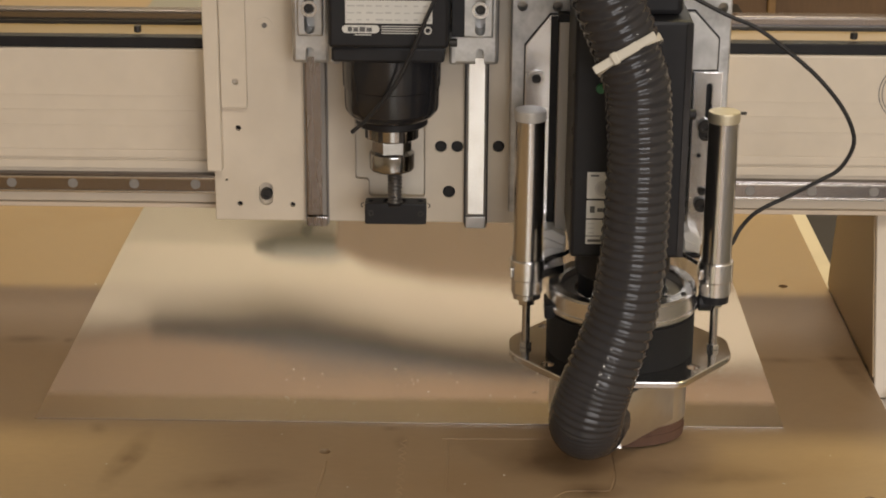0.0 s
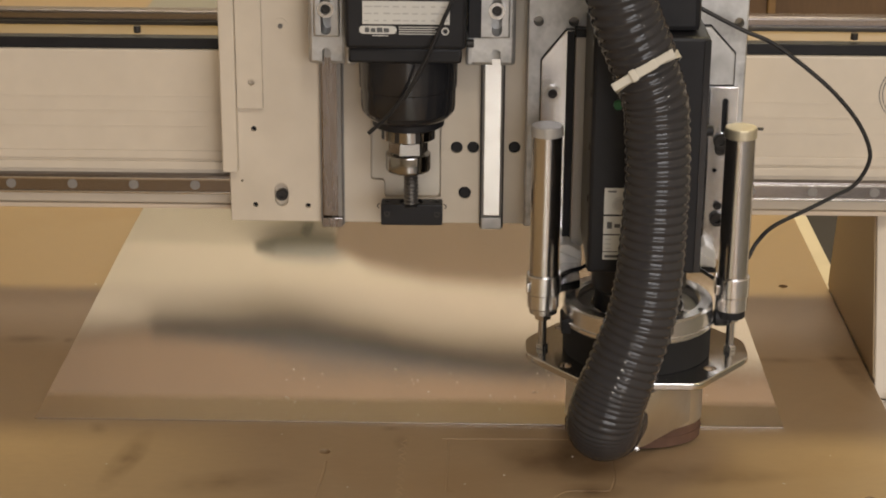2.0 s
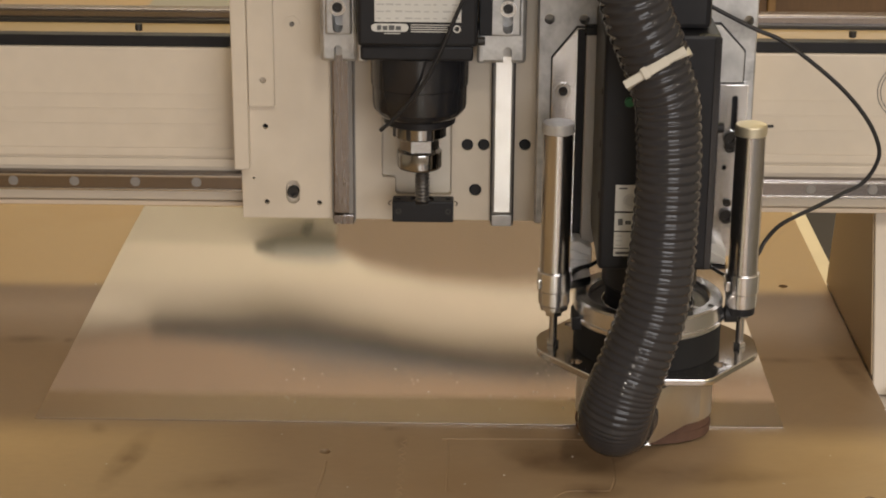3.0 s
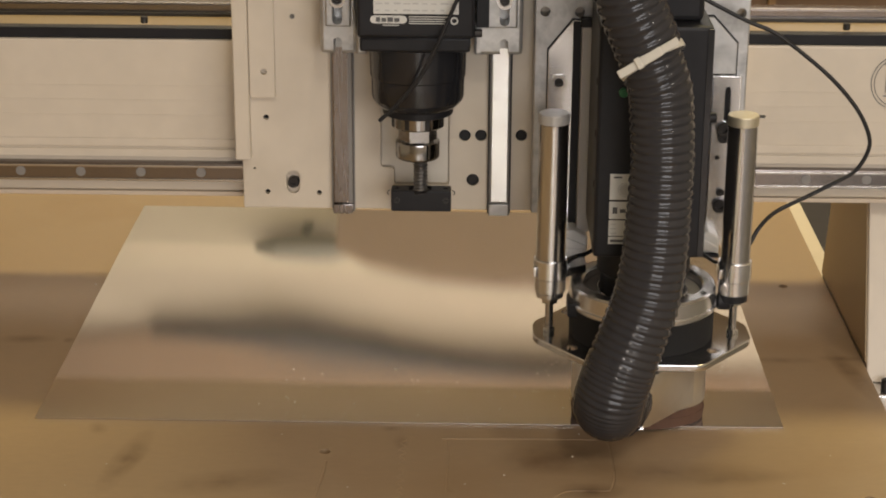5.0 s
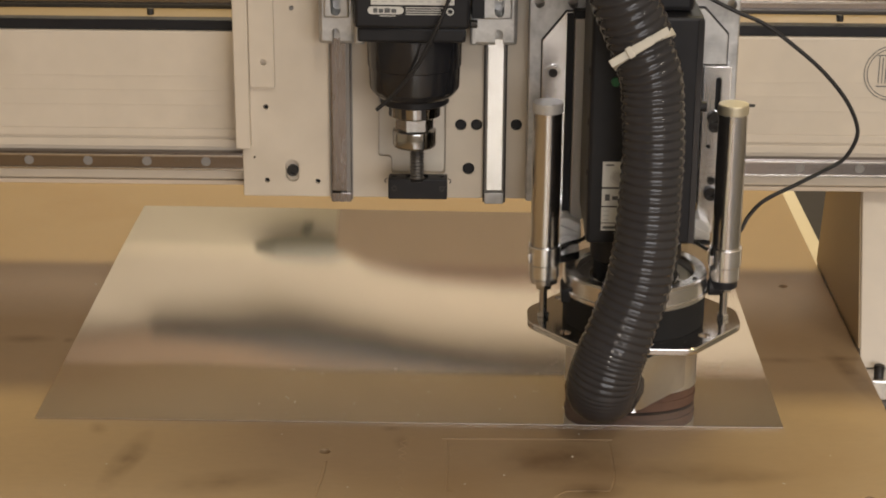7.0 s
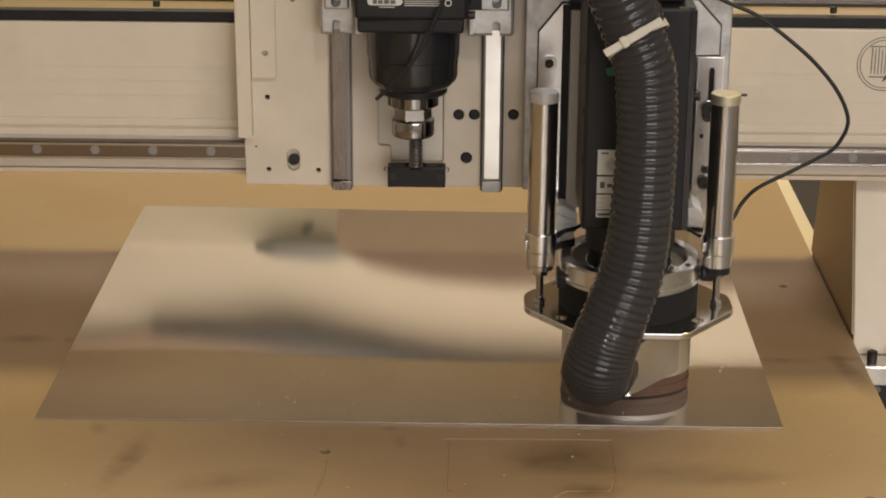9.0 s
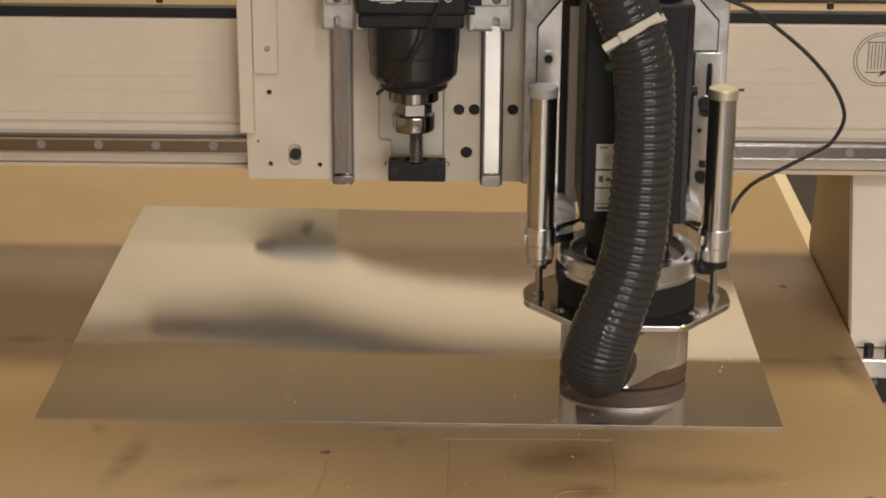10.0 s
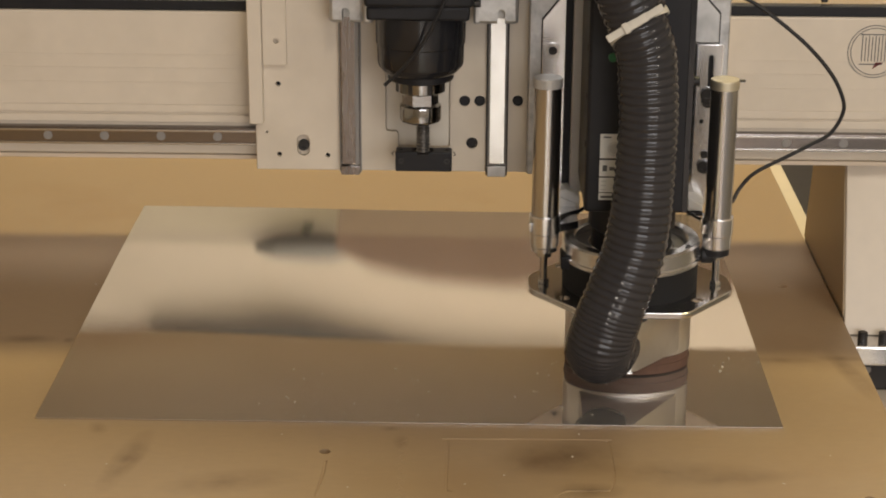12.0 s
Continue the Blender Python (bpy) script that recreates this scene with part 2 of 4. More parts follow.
def tube(points, r, steps=60, n=20, bm=None):
    path = smooth_path(points, steps)
    own = bmesh.new()
    rings = []
    up = Vector((0.0, 1.0, 0.02))
    for i, p in enumerate(path):
        d = (path[min(i + 1, steps)] - path[max(i - 1, 0)]).normalized()
        u = (up - d * up.dot(d)).normalized()
        v = d.cross(u)
        rings.append([own.verts.new(p + r * (math.cos(2 * math.pi * k / n) * u + math.sin(2 * math.pi * k / n) * v)) for k in range(n)])
    for a, b in zip(rings, rings[1:]):
        for k in range(n):
            own.faces.new((a[k], a[(k + 1) % n], b[(k + 1) % n], b[k]))
    own.faces.new(rings[0][::-1])
    own.faces.new(rings[-1])
    return join(bm, own)


def cut(ob, cutters):
    """Takes the cutters, bmeshes in resting world coordinates, out of a mesh object."""
    bm = bmesh.new()
    for c in cutters:
        join(bm, c)
    bmesh.ops.recalc_face_normals(bm, faces=bm.faces)
    bmesh.ops.translate(bm, verts=bm.verts, vec=-ORIGIN[ob])
    me = bpy.data.meshes.new("cutter")
    bm.to_mesh(me)
    bm.free()
    tool, work = new("cutter", me), new("work", ob.data)
    mod = work.modifiers.new("cut", "BOOLEAN")
    mod.use_self = True
    mod.operation, mod.solver, mod.object = "DIFFERENCE", "EXACT", tool
    done = bpy.data.meshes.new_from_object(work.evaluated_get(bpy.context.evaluated_depsgraph_get()))
    done.polygons.foreach_set("use_smooth", [True] * len(done.polygons))
    done.set_sharp_from_angle(angle=radians(20))
    ob.data = done
    for o in (work, tool):
        bpy.data.objects.remove(o)
    return ob


def rounded(points, r, n=5):
    """The outline with its corners rounded."""
    out = []
    for i, p in enumerate(points):
        p, a, b = Vector(p), Vector(points[i - 1]), Vector(points[(i + 1) % len(points)])
        s, e = p + (a - p).normalized() * r, p + (b - p).normalized() * r
        for k in range(n + 1):
            t = k / n
            q = s * (1 - t) ** 2 + p * 2 * t * (1 - t) + e * t * t
            out.append((q.x, q.y))
    return out


def ring_y(r0, r1, x, y, z, d=.0006, n=28):
    bm = bmesh.new()
    loops = [[bm.verts.new((x + r * math.cos(2 * math.pi * i / n), y - e, z + r * math.sin(2 * math.pi * i / n))) for i in range(n)]
             for r, e in ((r0, 0), (r1, 0), (r1, d), (r0, d))]
    for a, b in zip(loops, loops[1:] + loops[:1]):
        for i in range(n):
            bm.faces.new((a[i], a[(i + 1) % n], b[(i + 1) % n], b[i]))
    return bm


def capsule(x, z0, z1, r, y0, y1):
    """A slot with round ends, through a plate that faces the viewer."""
    pts = [(x + r * math.cos(a), z1 + r * math.sin(a)) for a in np.linspace(0, math.pi, 10)]
    pts += [(x + r * math.cos(a), z0 + r * math.sin(a)) for a in np.linspace(math.pi, 2 * math.pi, 10)]
    return prism(pts, y0, y1)


def socket_bolt(x, y, z, r, parent, material=None, name="bolt"):
    """A socket-head screw that faces the viewer; y is its seat."""
    b = part(name, lathe([(r, 0), (r, -r * .7), (r * .88, -r * .82), (r * .5, -r * .82), (r * .5, -r * .35)], x, y, z, "y", 20), material or DARKSTEEL, parent)
    return b


# ---------------------------------------------------------------- the hall
def hall():
    x0, x1, y0, y1, z0, z1 = -5.0, 5.0, -4.5, 7.6, -0.86, 3.34
    tagged(part("floor", box(x0, x1, y0, y1, z0 - .1, z0), CONCRETE, smooth=False), "grey concrete workshop floor", "floor", kind="structure")
    tagged(part("ceiling", box(x0, x1, y0, y1, z1, z1 + .1), CEIL, smooth=False), "cream workshop ceiling", "ceiling", kind="structure")
    for name, b in (("wall_north", (x0, x1, y1, y1 + .15, z0, z1)), ("wall_south", (x0, x1, y0 - .15, y0, z0, z1)),
                    ("wall_west", (x0 - .15, x0, y0, y1, z0, z1)), ("wall_east", (x1, x1 + .15, y0, y1, z0, z1))):
        tagged(part(name, box(*b), WALL, smooth=False), "cream painted workshop wall", "wall", kind="structure")
    # opening and frame added, out of view, round the fill light
    cut(bpy.data.objects["wall_south"], [box(-.45, 4.15, y0 - .3, y0 + .1, .55, 2.65)])
    w = thing("fill_opening", 1.85, y0 - .07, .55, "opening added unseen behind the camera for the fill light, with a cream frame", "window", kind="structure")
    for b in ((-.45, -.40, .55, 2.65), (4.10, 4.15, .55, 2.65), (-.40, 4.10, 2.60, 2.65), (-.40, 4.10, .55, .60)):
        part("fill_frame", box(b[0], b[1], y0 - .12, y0 - .03, b[2], b[3], .004), CREAM, w)
    # added dark bar, out of view; its taper shapes the sheet's mirrored band
    duct = [(-1.38, 2.352), (.70, 2.352), (.70, 2.326), (.10, 2.308), (-.40, 2.268), (-.70, 2.272), (-.95, 2.305), (-1.38, 2.340)]
    tagged(part("wall_dark_bar", prism(duct, y1 - .12, y1 - .002, .006), DARKBAR), "unseen dark bar added along the far wall, tapering at both ends", "duct", kind="structure")
    # dimmer lower wall, its light gradient put in as a darker slab
    tagged(part("wall_low_dim", box(x0 + .01, x1 - .01, y1 - .03, y1 - .002, z0, 1.84, .002), DIMWALL), "lower part of the far wall, darker beige for the fainter light there", "wall panel", kind="structure")
    # upper far wall in a darker tan, mirrored by the front of the sheet
    tagged(part("upper_wall_band", box(x0 + .01, x1 - .01, y1 - .05, y1 - .002, 2.362, z1 - .002, .004), TANBAND), "darker tan upper part of the far wall", "wall panel", kind="structure")


hall()


def lamp_housing(x, y, sx, sy):
    o = thing("ceiling_lamp", x, y, 3.34, "white housing of an unseen ceiling lamp", "ceiling lamp", "ceiling lamps of the workshop")
    part("housing", box(x - sx / 2 - .03, x + sx / 2 + .03, y - sy / 2 - .03, y + sy / 2 + .03, 3.29, 3.3395, .006), CREAM, o)
    return o


# unseen housings; the second belongs to the lamp added for the far wall
for lx, ly, lsx, lsy in ((.45, 3.6, 2.4, .5), (.2, 6.1, 4.0, 1.9), (.6, -1.2, .30, 1.2), (2.6, -1.2, .30, 1.2)):
    lamp_housing(lx, ly, lsx, lsy)


# ---------------------------------------------------------------- the router table
def router_table():
    t = thing("router_table", -.3, 2.4, -.86, "cream router table with a brown spoilboard top", "machine table")
    top = part("spoilboard", box(-1.10, .4645, .35, 4.70, -.028, 0, .0012), BOARD, t, "worn brown wooden spoilboard with shallow cuts", smooth=False)
    holes = []
    for x, y in ((-.1566, 1.8542), (.4065, 2.3715), (-.55, 2.95), (.405, 1.76), (-.72, 1.86)):
        holes.append(rod(.0062, x, y, -.02, .04, n=20, edge=0))
    # shallow traces of old cutting jobs: a rounded panel, a wavy line, two loose strokes
    panel = rounded([(-.0255, 1.765), (-.0255, 1.889), (.1465, 1.891), (.1485, 1.862), (.1490, 1.800), (.1430, 1.769), (.0980, 1.768), (.080, 1.748)], .006, 3)
    wave = [(-.074 + .0035 * (-1) ** k, 1.885 - .008 * k) for k in range(18)]
    cuts = [tube([(x, y, .0011) for x, y in line], r, 4 * len(line), 8)
            for line, r in ((panel, .0019), (wave, .0016), ([(-.1535, 1.832), (-.1545, 1.80), (-.158, 1.750)], .0022))]
    cut(top, holes + cuts)
    part("frame_rail", box(.385, .452, .40, 4.65, -.20, -.030, .004), CREAM, t)
    part("frame_rail", box(-1.09, -1.02, .40, 4.65, -.20, -.030, .004), CREAM, t)
    part("cross_member", box(-1.02, .385, .40, .47, -.20, -.030, .004), CREAM, t)
    part("cross_member", box(-1.02, .385, 4.58, 4.65, -.20, -.030, .004), CREAM, t)
    part("gantry_rail", box(.470, .534, .40, 4.65, -.115, -.092, .002), CREAM, t, "cream gantry rail")
    part("rail_bed", box(.453, .640, .40, 4.65, -.20, -.117, .004), DARKSTEEL, t)
    for x in (-1.055, .42):
        for y in (.5, 2.5, 4.5):
            part("leg", box(x - .04, x + .04, y - .04, y + .04, -.86, -.20, .004), CREAM, t)
    return t


router_table()


def aluminium_sheet():
    """Thin mill-finish sheet lying on the board; its free side is sprung up a few millimetres in a shallow bow."""
    x0, x1, y0, y1, th = -.4827, .3411, 1.9258, 2.6600, .0015
    nx, ny = 84, 110
    bm = bmesh.new()

    def bow(v):
        """Slope of the bow along the sheet: flat at the front edge, steady, then easing down to the far edge."""
        if v < .05:
            return 0.0
        if v < .28:
            return .5 - .5 * math.cos(math.pi * (v - .05) / .23)
        if v < .62:
            return 1.0
        return 1.0 - 1.15 * (1 - math.cos(math.pi * (v - .62) / .38))

    rise = [0.0]
    for j in range(ny):
        rise.append(rise[-1] + bow((j + .5) / ny) * (y1 - y0) / ny)

    def lift(i, j):
        u = i / nx
        sprung = .0130 / (1 + math.exp((u - .36) / .082))
        ripple = .00010 * math.sin(19 * u + 5 * j / ny) * math.sin(11 * j / ny + 3 * u)
        return .0004 + sprung * rise[j] + ripple * (1 - u) + .0001
    tops, bots = [], []
    for j in range(ny + 1):
        for i in range(nx + 1):
            u, v = i / nx, j / ny
            z = lift(i, j)
            tops.append(bm.verts.new((x0 + u * (x1 - x0), y0 + v * (y1 - y0), z + th)))
            bots.append(bm.verts.new((x0 + u * (x1 - x0), y0 + v * (y1 - y0), z)))
    k = nx + 1
    for j in range(ny):
        for i in range(nx):
            a = j * k + i
            bm.faces.new((tops[a], tops[a + 1], tops[a + 1 + k], tops[a + k]))
            bm.faces.new((bots[a], bots[a + k], bots[a + 1 + k], bots[a + 1]))
    rim = [i for i in range(k)] + [j * k + nx for j in range(1, ny + 1)] + [ny * k + i for i in range(nx - 1, -1, -1)] + [j * k for j in range(ny - 1, 0, -1)]
    for a, b in zip(rim, rim[1:] + rim[:1]):
        bm.faces.new((tops[a], bots[a], bots[b], tops[b]))
    tagged(part("aluminium_sheet", bm, SHEET), "thin mill-finish aluminium sheet lying on the spoilboard", "metal sheet")


aluminium_sheet()


def white_panel():
    """White panel added at the table's front, nearer than the view, for rail reflections."""
    tagged(part("white_panel", box(-.125, .14, .50, 1.62, .0005, .0065, .0008), WHITE), "plain white panel lying on the front end of the spoilboard", "panel")


white_panel()


def metal_chips():
    """Small bright chips strewn about the front of the sheet and the board."""
    rng = random.Random(11)
    bm = bmesh.new()
    spots = [(rng.uniform(-.24, .10), rng.uniform(1.935, 2.10)) for _ in range(38)] + [(rng.uniform(.05, .33), rng.uniform(1.935, 2.16)) for _ in range(22)] + [(rng.uniform(.26, .40), rng.uniform(2.03, 2.12)) for _ in range(7)]
    spots += [(rng.uniform(-.55, .40), rng.uniform(1.76, 1.91)) for _ in range(12)] + [(-.410, 2.555), (-.495, 2.347), (-.207, 2.1525), (.155, 2.14)]
    for x, y in spots:
        on = -.483 < x < .341 and 1.926 < y < 2.662
        z = .0024 if on else .0003
        r = rng.uniform(.0007, .0017)
        a = rng.uniform(0, math.pi)
        vs = [bm.verts.new((x + r * math.cos(a + k * 2.1) * (1.6 if k == 0 else .8), y + r * math.sin(a + k * 2.1), z + (.0008 if k == 1 else 0))) for k in range(3)]
        vs.append(bm.verts.new((x, y, z + .0012)))
        for i, j, k in ((0, 1, 2), (0, 1, 3), (1, 2, 3), (0, 2, 3)):
            bm.faces.new((vs[i], vs[j], vs[k]))
    tagged(part("metal_chips", bm, NYLON, smooth=False), "tiny bright chips strewn on the sheet and board", "metal chips", kind="stuff")


metal_chips()


# ---------------------------------------------------------------- the gantry
def gantry():
    g = thing("gantry", -.3, 2.25, .19, "cream gantry beam with steel rails and legs", "gantry")
    part("beam", box(-1.16, .60, 2.10, 2.28, .196, .3775, .003), CREAM, g)
    # underside plate, browner than the cream beam
    part("base_plate", box(-1.16, .60, 2.098, 2.412, .1905, .1955, .001), UNDER, g, "brown-grey underside plate")
    part("ridge", box(-1.16, .60, 2.0965, 2.0995, .2375, .2475, .001), CREAM, g)
    part("ridge", box(-1.16, .60, 2.0975, 2.0995, .2500, .2600, .001), CREAM, g)
    for z in (.287, .305, .322):
        part("seam", box(-1.16, .60, 2.0994, 2.0998, z, z + .0012), CREAM, g)
    part("lower_rail", box(-1.16, .60, 2.086, 2.0985, .2115, .2340, .002), RAILH, g, "brown-grey steel linear rail with countersunk bolts")
    # lighter steel strips draw the highlight along the rail's edges
    part("rail_edge", box(-1.16, .60, 2.0845, 2.0862, .2285, .2315, .0006), STEEL, g)
    part("rail_edge", box(-1.16, .60, 2.0845, 2.0862, .2120, .2150, .0006), STEEL, g)
    i = 0
    while -1.10 + i * .0702 < .58:
        part("rail_bolt", rod(.0058, -.5298 - .0702 * 8 + i * .0702, 2.0866, .2228, -.0012, "y", 16), GUIDE, g)
        i += 1
    part("rack_bar", box(-1.16, .60, 2.101, 2.118, .378, .3905, .0012), BLACK, g, "black toothed rack bar")
    for x in (-.92, -.3815, .4215):
        part("rack_bolt", rod(.0042, x, 2.112, .3937, .0075, "z", 14), DARKSTEEL, g)
    # gold-tan strip over the cream top of the beam
    part("top_strip", box(-1.16, .60, 2.119, 2.213, .3776, .3790, .0005), GOLDTOP, g)
    part("upper_rail", box(-1.16, .60, 2.222, 2.246, .3785, .3935, .003), RAILH, g, "polished upper linear rail")
    part("upper_rail_bed", box(-1.16, .60, 2.214, 2.256, .3778, .3830, .001), DARKSTEEL, g)
    for x0, x1 in ((.4672, .600), (-1.16, -1.105)):
        inner = x0 if x0 > 0 else x1
        side = -1 if x0 > 0 else 1
        part("leg", prism([(2.0590, -.0205), (2.1285, .1900), (2.3300, .1900), (2.3860, -.0205)], x0, x1, .002, "yz"), CREAM, g, "cream steel gantry leg, narrower at the top")
        # thin tan skin: bounce light from the board put into the colour
        part("inner_side_tint", prism([(2.0680, .0020), (2.1330, .1880), (2.3260, .1880), (2.3770, .0020)], inner + side * .0003, inner + side * .0019, .0004, "yz"), INNER, g, "inner side of the leg, shade and board bounce put in as tan")
        part("foot", box(x0 + .004, x1, 2.022, 2.42, -.047, -.021, .003), ALU, g)
        part("bearing_block", box(x0 + .006, x1 - .04, 2.05, 2.16, -.0915, -.0475, .003), DARKSTEEL, g)
        part("block_bolt", rod(.0050, x0 + .030, 2.0497, -.062, -.004, "y", 14), BOLT, g)
        for k in range(3):
            part("foot_bolt", lathe([(.0062, 0), (.0062, .011), (.0045, .012)], x0 + .020 + k * .026, 2.0430, -.0208, "z", 16), DARKSTEEL, g)
    # roundel on the beam: two rings and a coil of bars
    cx, cz, y = .4846, .3355, 2.0997
    for r in (.0330, .0295):
        bm = bmesh.new()
        n = 48
        loops = [[bm.verts.new((cx + q * math.cos(2 * math.pi * i / n), y - d, cz + q * math.sin(2 * math.pi * i / n))) for i in range(n)]
                 for q, d in ((r - .0009, 0), (r, 0), (r, .0003), (r - .0009, .0003))]
        for a, b in zip(loops, loops[1:] + loops[:1]):
            for i in range(n):
                bm.faces.new((a[i], a[(i + 1) % n], b[(i + 1) % n], b[i]))
        part("roundel_ring", bm, INK, g)
    for k in range(9):
        x = cx - .016 + k * .004
        part("roundel_bar", box(x, x + .0010, y - .0003, y, cz - .012, cz + .020 - (k % 2) * .002), INK, g, smooth=False)
    part("roundel_bar", box(cx - .018, cx + .018, y - .0003, y, cz + .0205, cz + .0217), INK, g, smooth=False)
    part("roundel_bar", box(cx - .018, cx + .010, y - .0003, y, cz - .0165, cz - .0153), INK, g, smooth=False)
    part("roundel_mark", prism([(cx - .002, cz - .022), (cx + .012, cz - .013), (cx + .002, cz - .0135)], y - .0003, y), mat("red_ink", (.16, .03, .03), .6), g, smooth=False)
    return g


GANTRY = gantry()


# ---------------------------------------------------------------- the carriage
def carriage():
    c = thing("carriage", -.01, 2.06, .19, "cream carriage plate with two vertical linear rails", "carriage")
    plate = part("plate", prism([(-.2925, .191), (.272, .191), (.272, .66), (-.2925, .66)], 2.055, 2.070, .0012), CREAM, c)
    cuts = [capsule(-.235, .2165, .2285, .0078, 2.04, 2.0635)]
    for x, z, r in ((-.2643, .2991, .0032), (-.2646, .2105, .0030), (-.2053, .2099, .0030), (-.279, .2385, .0015), (-.0386, .2801, .0068), (-.0203, .2803, .0068),
                    (.0256, .2808, .0068), (-.0292, .2273, .0072)):
        cuts.append(rod(r, x, 2.03, z, .034, "y", 20, 0))
    win = rounded([(-.1345, .2412), (-.1345, .330), (-.0560, .330), (-.0560, .2207), (-.1193, .2207), (-.1193, .2412)], .0045, 3)
    cuts.append(prism(win, 2.04, 2.0625))
    cut(plate, cuts)
    part("recess_plate", prism([(x * .972 - .0027, z * .972 + .0077) for x, z in win], 2.0600, 2.0624, .0006), RECESS, c, "pale plate set into the recess")
    # black discs put the dark of deep holes into the shallow ones
    for x, z, r in ((-.0386, .2801, .0064), (-.0203, .2803, .0064), (.0256, .2808, .0064), (-.0292, .2273, .0068)):
        part("plug", lathe([(r, 0), (r, -.0070), (r * .8, -.0082)], x, 2.0640, z, "y", 22), BLACK, c, "black disc filling a bolt hole to darken it")
    # black discs paint the dark inside the small holes
    for x, z in ((-.2643, .2991), (-.2646, .2105), (-.2053, .2099)):
        part("hole_dark", rod(.0028, x, 2.0640, z, -.004, "y", 14), BLACK, c)
    part("slot_bolt", lathe([(.0066, 0), (.0066, -.007), (.0058, -.008), (.0034, -.008), (.0034, -.004)], -.2350, 2.0632, .2215, "y", 20), DARKSTEEL, c)
    part("washer", ring_y(.0030, .0088, -.2322, 2.0549, .4160, .0014), CREAM, c)
    socket_bolt(-.2322, 2.055, .4160, .0026, c, BOLT)
    part("plug", ring_y(.0022, .0052, -.0498, 2.0549, .2721), CREAM, c)
    part("side_plate", box(-.2985, -.2815, 2.040, 2.075, .2525, .66, .0015), CREAM, c)
    strip = part("cover_strip", box(-.2812, -.2525, 2.0470, 2.0548, .3239, .66, .0010), CREAM, c)
    cut(strip, [rod(.0036, -.2650, 2.04, .3540, .03, "y", 20, 0)])
    part("hose_bracket", box(-.080, -.030, 2.0705, 2.0820, .560, .900, .002), CREAM, c)
    part("hose_clamp", ring_y(.0350, .0400, -.055, 2.0690, .845, .012), DARKSTEEL, c)
    # left rail: its darker reflection is helped by a darker steel
    part("linear_rail", box(-.1885, -.1655, 2.0440, 2.0545, .2006, .66, .002), RAIL, c, "steel linear rail, its dark reflection put into a brown-grey steel")
    part("rail_side", box(-.1706, -.1660, 2.0428, 2.0439, .2015, .66, .0003), GUIDE, c, "dull side strip of the rail")
    part("rail_end", box(-.1885, -.1655, 2.0434, 2.0545, .1885, .1998, .0010), RAIL, c)
    part("rail_edge", box(-.1900, -.1886, 2.0480, 2.0546, .1900, .66, .0004), GUIDE, c)
    part("rail_edge", box(-.1654, -.1638, 2.0480, 2.0546, .1900, .66, .0004), GUIDE, c)
    part("linear_rail", prism([(-.0106, .2022), (-.0106, .66), (.0122, .66), (.0122, .2022)], 2.0452, 2.0545, .0012), GUIDE, c, "steel linear rail with a brightened face")
    # right rail: the bright reflection is painted with a lighter steel face
    part("bright_face", box(-.0080, .0098, 2.0442, 2.0451, .2045, .66, .0003), BRIGHT, c, "rail face, its bright reflection put into a lighter steel")
    part("rail_end", box(-.0106, .0122, 2.0446, 2.0545, .1875, .2015, .0012), CAST, c)
    part("rail_edge", box(-.0124, -.0108, 2.0470, 2.0546, .1890, .66, .0004), DARKSTEEL, c)
    part("rail_edge", box(.0124, .0140, 2.0470, 2.0546, .1890, .66, .0004), DARKSTEEL, c)
    return c


CARRIAGE = carriage()


